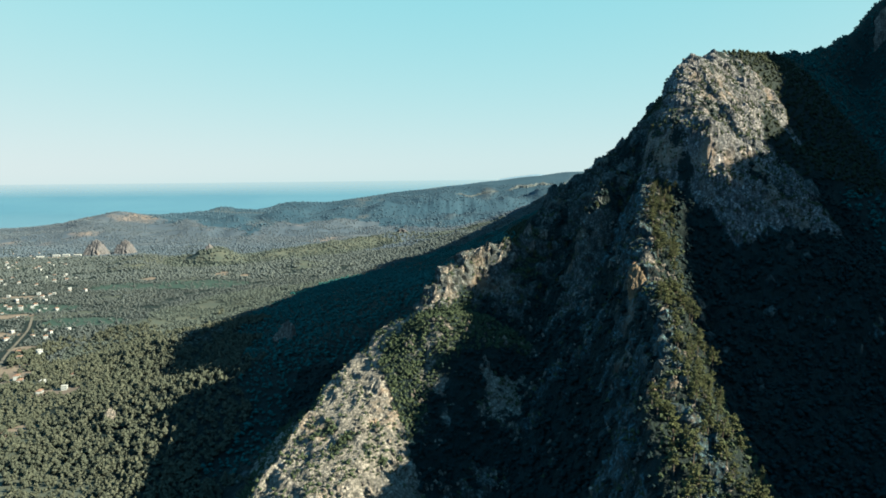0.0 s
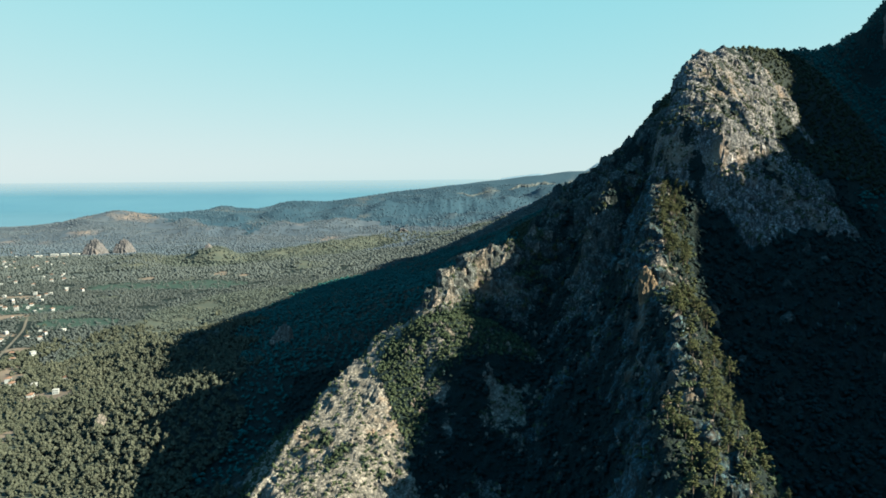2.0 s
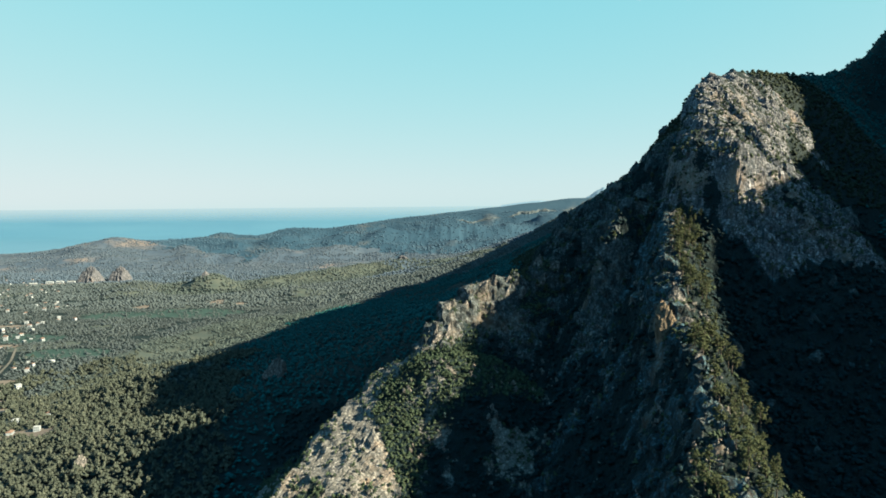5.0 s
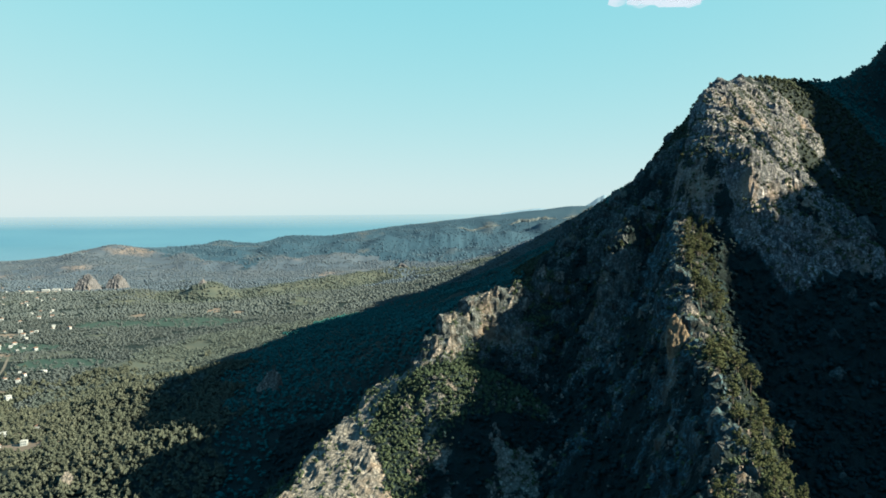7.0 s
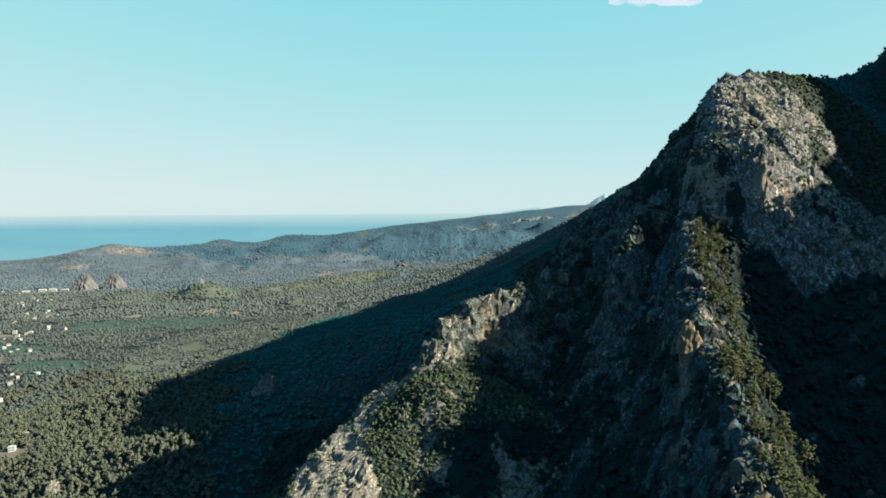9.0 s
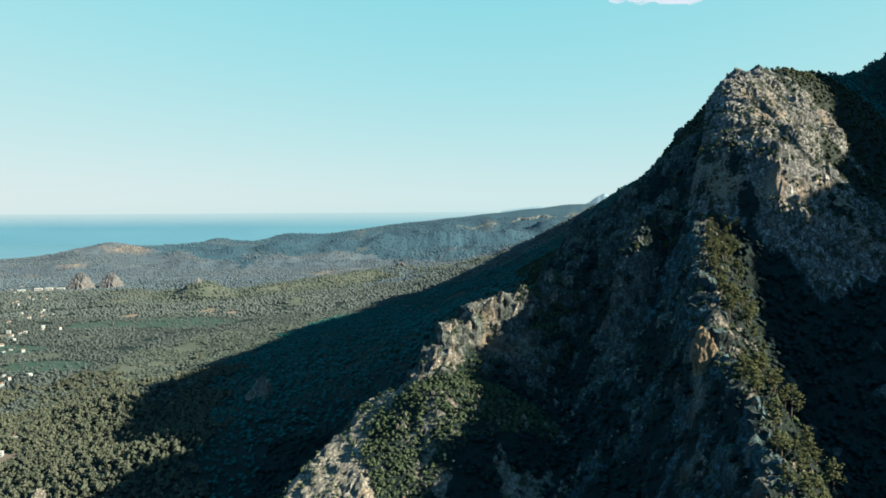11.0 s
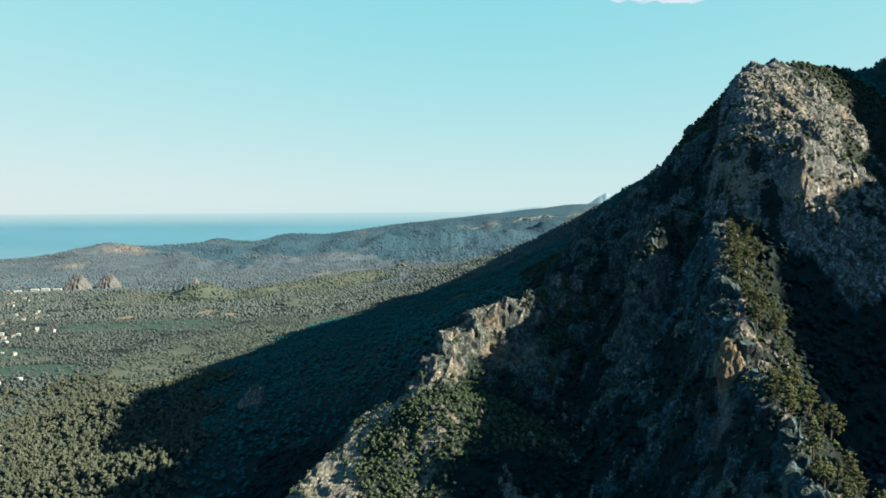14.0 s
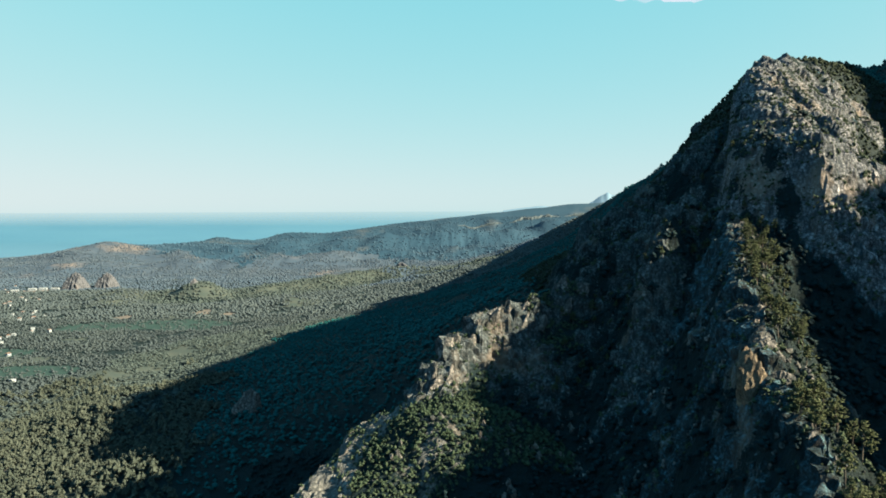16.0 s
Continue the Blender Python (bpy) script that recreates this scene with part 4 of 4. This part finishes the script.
outcrop("rock_outcrop", -128, 2008, 50, 40, 16, PINK_ROCK, 5, "reddish rock cap on a wooded hill")
outcrop("rock_outcrop", -200, 2030, 36, 30, 9, PINK_ROCK, 6, "reddish rock ledge on a wooded hill")
outcrop("rock_outcrop", -552, 1605, 26, 22, 12, PINK_ROCK, 7, "reddish rock cap on a small hill")


def cliff_band(x0, x1, y0, y1, h, seed):
    """A broken rock wall across a slope, its ledge running back into the hill."""
    n = int((x1 - x0) / 7)
    u = np.linspace(0, 1, n)
    X = x0 + (x1 - x0) * u
    Y = y0 + (y1 - y0) * u + 14 * fbm(X / 60, X * 0, 3, 700 + seed)
    up = h * np.clip(1.5 * np.sin(np.pi * u), 0, 1) * (0.75 + 0.5 * vnoise(X / 28, X * 0, 710 + seed))
    Z = gz(X, Y)
    rows = [np.column_stack([X, Y - 5, Z - 12]), np.column_stack([X, Y - 3 + 4 * vnoise(X / 11, X * 0, 720 + seed), Z + 0.5 * up]), np.column_stack([X, Y + 4, Z + up]), np.column_stack([X, Y + 70, Z - 10])]
    k = np.arange(n - 1)
    FF = np.concatenate([np.stack([r * n + k, r * n + k + 1, (r + 1) * n + k + 1, (r + 1) * n + k], -1) for r in range(3)])
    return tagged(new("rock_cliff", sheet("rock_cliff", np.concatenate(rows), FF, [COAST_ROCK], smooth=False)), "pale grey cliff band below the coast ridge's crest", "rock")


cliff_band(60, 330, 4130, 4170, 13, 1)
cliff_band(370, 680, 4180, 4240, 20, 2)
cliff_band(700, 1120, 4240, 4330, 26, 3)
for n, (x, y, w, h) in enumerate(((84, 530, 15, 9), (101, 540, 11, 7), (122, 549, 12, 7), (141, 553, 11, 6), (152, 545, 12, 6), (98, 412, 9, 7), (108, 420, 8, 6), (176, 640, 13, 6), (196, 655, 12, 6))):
    outcrop("rock_crag", x, y, w, w * 0.8, h, SHADE_ROCK, 90 + n, "limestone crag with shade in its colour on the mountain's shoulder", 0.35, 3, 0.1, 0.15)
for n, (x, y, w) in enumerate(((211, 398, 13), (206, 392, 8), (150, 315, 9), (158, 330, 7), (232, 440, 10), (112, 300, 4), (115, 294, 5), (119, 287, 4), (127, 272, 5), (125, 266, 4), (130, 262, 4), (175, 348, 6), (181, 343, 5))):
    outcrop("rock_outcrop", x, y, w, w * 0.6, w * 0.5, SHADE_ROCK, 60 + n, "limestone outcrop with shade in its colour on the dark wooded slope", 0.1, 3)
r4 = np.random.default_rng(44)
fins = []
for (x0, y0, z0), (x1, y1, z1) in zip(CRAG[:4], CRAG[1:5]):
    steps = max(2, int(math.hypot(x1 - x0, y1 - y0) / 4.2))
    for k in range(steps):
        u = (k + r4.uniform(0.1, 0.9)) / steps
        off = r4.choice([0.0, 1.5, 4.0, 6.5])
        nx_, ny_ = (y1 - y0) / math.hypot(x1 - x0, y1 - y0), -(x1 - x0) / math.hypot(x1 - x0, y1 - y0)
        fins.append((x0 + u * (x1 - x0) + off * nx_, y0 + u * (y1 - y0) + off * ny_, r4.uniform(3.0, 5.5), r4.uniform(6.0, 10.5)))
for n, (x, y, w, h) in enumerate(fins + [(-7, 383, 5, 10), (-4, 380, 4, 7), (115, 389, 3, 5), (97, 331, 3.5, 6), (95, 324, 4, 7), (100, 338, 4, 5), (112, 380, 3, 5), (107, 366, 3, 5), (91, 283, 3, 5), (86, 252, 3.5, 5)]):
    outcrop("rock_slab", x, y, w * 1.6, w * 1.0, h * 0.72, ROCK, 20 + n, "upright weathered limestone slab on the crest", 0.45, 3, 0.38, 0.4)

# ---- roads, clearings, fields ----


def ribbon(name, line, width, mat, label, category):
    pts = []
    for (x0, y0), (x1, y1) in zip(line[:-1], line[1:]):
        n = max(2, int(math.hypot(x1 - x0, y1 - y0) / 6))
        pts += [(x0 + (x1 - x0) * k / n, y0 + (y1 - y0) * k / n) for k in range(n)]
    pts.append(line[-1])
    P = np.array(pts)
    P = np.stack([np.convolve(np.pad(P[:, k], 4, mode="edge"), np.ones(9) / 9, "valid") for k in range(2)], -1)
    T = np.gradient(P, axis=0)
    T /= np.linalg.norm(T, axis=1)[:, None]
    N = np.stack([-T[:, 1], T[:, 0]], -1)
    L, R = P + N * width / 2, P - N * width / 2
    z = np.maximum.reduce([gz(Q[:, 0], Q[:, 1]) for Q in (L, R, P)]) + 0.35
    VV = np.concatenate([np.column_stack([L, z]), np.column_stack([R, z])])
    n = len(P)
    k = np.arange(n - 1)
    return tagged(new(name, sheet(name, VV, np.stack([k, k + 1, k + 1 + n, k + n], -1), [mat])), label, category, kind="structure")


def plot(name, cx, cy, w, d, mat, label, seed, lift):
    """A field or clearing with an uneven edge, lying on the ground."""
    rr, aa = np.meshgrid(np.linspace(0, 1, 9), np.linspace(0, 2 * math.pi, 40, endpoint=False))
    edge = 1 + 0.40 * vnoise(np.cos(aa) * 2 + seed, np.sin(aa) * 2, 500) + 0.25 * vnoise(np.cos(aa) * 6 + seed, np.sin(aa) * 6, 501)
    X, Y = cx + rr * edge * w * np.cos(aa), cy + rr * edge * d * np.sin(aa)
    VV = np.stack([X, Y, gz(X, Y) + lift], -1).reshape(-1, 3)
    FF = [(i * 9 + j, i * 9 + j + 1, ((i + 1) % 40) * 9 + j + 1, ((i + 1) % 40) * 9 + j) for i in range(40) for j in range(8)]
    return tagged(new(name, sheet(name, VV, np.array(FF)[:, ::-1], [mat])), label, name, kind="structure")


ribbon("road", ROAD, 3.0, ASPHALT, "pale country road through the valley", "road")
ribbon("road", SIDE_ROAD, 3.2, ASPHALT, "narrow side road between the houses", "road")
for n, c in enumerate(CLEARINGS):
    plot("clearing", *c, EARTH, "bare dry earth clearing in the forest", n, 0.22)
for n, c in enumerate(CROPS):
    plot("field", *c, CROP, "green field in the valley", 30 + n, 0.30)

# ---- houses ----


def box(bm, x0, x1, y0, y1, z0, z1):
    v = [bm.verts.new(p) for p in ((x0, y0, z0), (x1, y0, z0), (x1, y1, z0), (x0, y1, z0), (x0, y0, z1), (x1, y0, z1), (x1, y1, z1), (x0, y1, z1))]
    for f in ((3, 2, 1, 0), (4, 5, 6, 7), (0, 1, 5, 4), (1, 2, 6, 5), (2, 3, 7, 6), (3, 0, 4, 7)):
        bm.faces.new([v[k] for k in f])


def make_house(w, d, h, gable, storeys):
    top = new("house")
    bm = bmesh.new()
    box(bm, -w / 2, w / 2, -d / 2, d / 2, -1.5, h)
    wall = part("wall", bm, WALL, top, "white rendered walls")
    bm = bmesh.new()
    if gable:
        o = 0.5
        lo = [bm.verts.new(p) for p in ((-w / 2 - o, -d / 2 - o, h), (w / 2 + o, -d / 2 - o, h), (w / 2 + o, d / 2 + o, h), (-w / 2 - o, d / 2 + o, h))]
        ri = [bm.verts.new(p) for p in ((-w / 2 + d * 0.3, 0, h + d * 0.24), (w / 2 - d * 0.3, 0, h + d * 0.24))]
        for f in ((lo[0], lo[1], ri[1], ri[0]), (lo[2], lo[3], ri[0], ri[1]), (lo[1], lo[2], ri[1]), (lo[3], lo[0], ri[0]), (lo[3], lo[2], lo[1], lo[0])):
            bm.faces.new(f)
        part("roof", bm, ROOF, top, "hipped clay tile roof")
    else:
        box(bm, -w / 2 - 0.2, w / 2 + 0.2, -d / 2 - 0.2, d / 2 + 0.2, h, h + 0.35)
        part("roof", bm, FLAT_ROOF, top, "flat concrete roof")
    for st in range(storeys):
        for k in range(3):
            for sgn in (-1, 1):
                x = (k - 1) * w / 3.4
                bm = bmesh.new()
                box(bm, x - 0.6, x + 0.6, sgn * (d / 2 + 0.02) - 0.06, sgn * (d / 2 + 0.02) + 0.06, st * 2.9 + 0.9, st * 2.9 + 2.2)
                part("window", bm, GLASS, wall, "dark window")
    bm = bmesh.new()
    box(bm, w / 2 - 0.02, w / 2 + 0.08, -0.5, 0.5, 0, 2.1)
    part("door", bm, BARK, wall, "brown door")
    return tagged(top, "white house with a tiled roof among trees" if gable else "white flat-roofed house among trees", "house", "houses of the village")


house_models = [make_house(6.4, 5.2, 2.8, True, 1), make_house(6.4, 5.4, 5.0, True, 2), make_house(6.6, 5.4, 5.0, False, 2), make_house(7.8, 5.4, 2.8, True, 1), make_house(6, 5.2, 2.8, False, 1)]
for n, (x, y) in enumerate(SITES):
    k = r6.uniform(0.55, 0.90)
    m = pose(x, y, float(gz(x, y)) + 0.3, 0, 0, r6.choice([12, 20, 102, 110, 60, -25]) + r6.uniform(-8, 8))
    mod = house_models[n % 5]
    if n < 5:
        mod.matrix_basis = m @ Matrix.Diagonal((k, k, k, 1))
    else:
        copy_thing(mod, m).scale = (k, k, k)

def make_shed(w, d, h):
    top = new("shed")
    bm = bmesh.new()
    box(bm, -w / 2, w / 2, -d / 2, d / 2, -1.5, h)
    wall = part("wall", bm, WALL, top, "white painted walls")
    bm = bmesh.new()
    lo = [bm.verts.new(p) for p in ((-w / 2 - 0.4, -d / 2 - 0.4, h), (w / 2 + 0.4, -d / 2 - 0.4, h), (w / 2 + 0.4, d / 2 + 0.4, h), (-w / 2 - 0.4, d / 2 + 0.4, h))]
    ri = [bm.verts.new(p) for p in ((-w / 2 - 0.4, 0, h + d * 0.16), (w / 2 + 0.4, 0, h + d * 0.16))]
    for f in ((lo[0], lo[1], ri[1], ri[0]), (lo[2], lo[3], ri[0], ri[1]), (lo[1], lo[2], ri[1]), (lo[3], lo[0], ri[0]), (lo[3], lo[2], lo[1], lo[0])):
        bm.faces.new(f)
    part("roof", bm, FLAT_ROOF, top, "pale sheet roof")
    for k in range(4):
        x = (k - 1.5) * w / 4.4
        bm = bmesh.new()
        box(bm, x - 1.1, x + 1.1, -d / 2 - 0.08, -d / 2 + 0.04, 0, 2.6)
        part("door", bm, GLASS, wall, "dark loading door")
    return tagged(top, "long low white shed on the far plain", "shed", "sheds on the plain")


shed = make_shed(17, 7, 3.6)
for n, (x, y, a) in enumerate(((-1000, 1765, 14), (-978, 1772, 12), (-1024, 1735, 20), (-952, 1778, 8))):
    m = pose(x, y, float(gz(x, y)) + 1.2, 0, 0, a)
    if n == 0:
        shed.matrix_basis = m
    else:
        copy_thing(shed, m)

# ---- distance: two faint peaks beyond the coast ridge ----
# the peaks' blue is haze put into their base colour
FAR_PEAK = make_plain("distant mountain with painted haze", (0.082, 0.150, 0.270), (0.088, 0.157, 0.280), 0.003)
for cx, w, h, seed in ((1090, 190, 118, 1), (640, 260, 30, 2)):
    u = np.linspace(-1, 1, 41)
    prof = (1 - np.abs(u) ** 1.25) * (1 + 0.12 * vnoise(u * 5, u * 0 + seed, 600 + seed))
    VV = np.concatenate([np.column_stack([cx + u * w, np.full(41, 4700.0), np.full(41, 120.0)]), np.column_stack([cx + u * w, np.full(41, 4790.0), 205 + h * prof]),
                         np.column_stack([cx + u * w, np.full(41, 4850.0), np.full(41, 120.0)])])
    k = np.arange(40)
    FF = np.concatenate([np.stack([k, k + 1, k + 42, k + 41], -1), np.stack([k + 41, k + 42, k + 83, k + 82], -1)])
    tagged(new("backdrop", sheet("backdrop", VV, FF, [FAR_PEAK])), "mountain far across the water, haze in its pale blue", "mountain", kind="structure")

# ---- a small cloud in the backdrop of sky ----
m, t, b = nodes_of("white cloud", 1.0, 0.0)
# puffs give off light themselves in place of sunlight on them
glow = add(t, "Emission", Color=(1.0, 0.98, 0.95, 1), Strength=0.109)
thin = t.nodes.new("ShaderNodeBsdfTransparent")
mx = t.nodes.new("ShaderNodeMixShader")
t.links.new(ramp(t, tex(t, 0.007, 5, 0.55), 0.30, 0.66), mx.inputs[0])
t.links.new(thin.outputs[0], mx.inputs[1])
t.links.new(glow.outputs[0], mx.inputs[2])
t.links.new(mx.outputs[0], t.nodes["Material Output"].inputs["Surface"])
r8 = np.random.default_rng(88)
puffs = np.array([(1290 + r8.normal(0, 165), 4350 + r8.uniform(-60, 60), 1490 + r8.uniform(-8, 60)) for _ in range(26)])
cv, cf = clump(ICO_V, ICO_F, puffs, np.column_stack([r8.uniform(60, 110, 26), r8.uniform(50, 90, 26), r8.uniform(18, 34, 26)]), 1.0, 0.2, r8)
tagged(new("backdrop", sheet("backdrop", cv, cf, [m])), "small white cloud in a clear sky", "cloud", kind="structure")
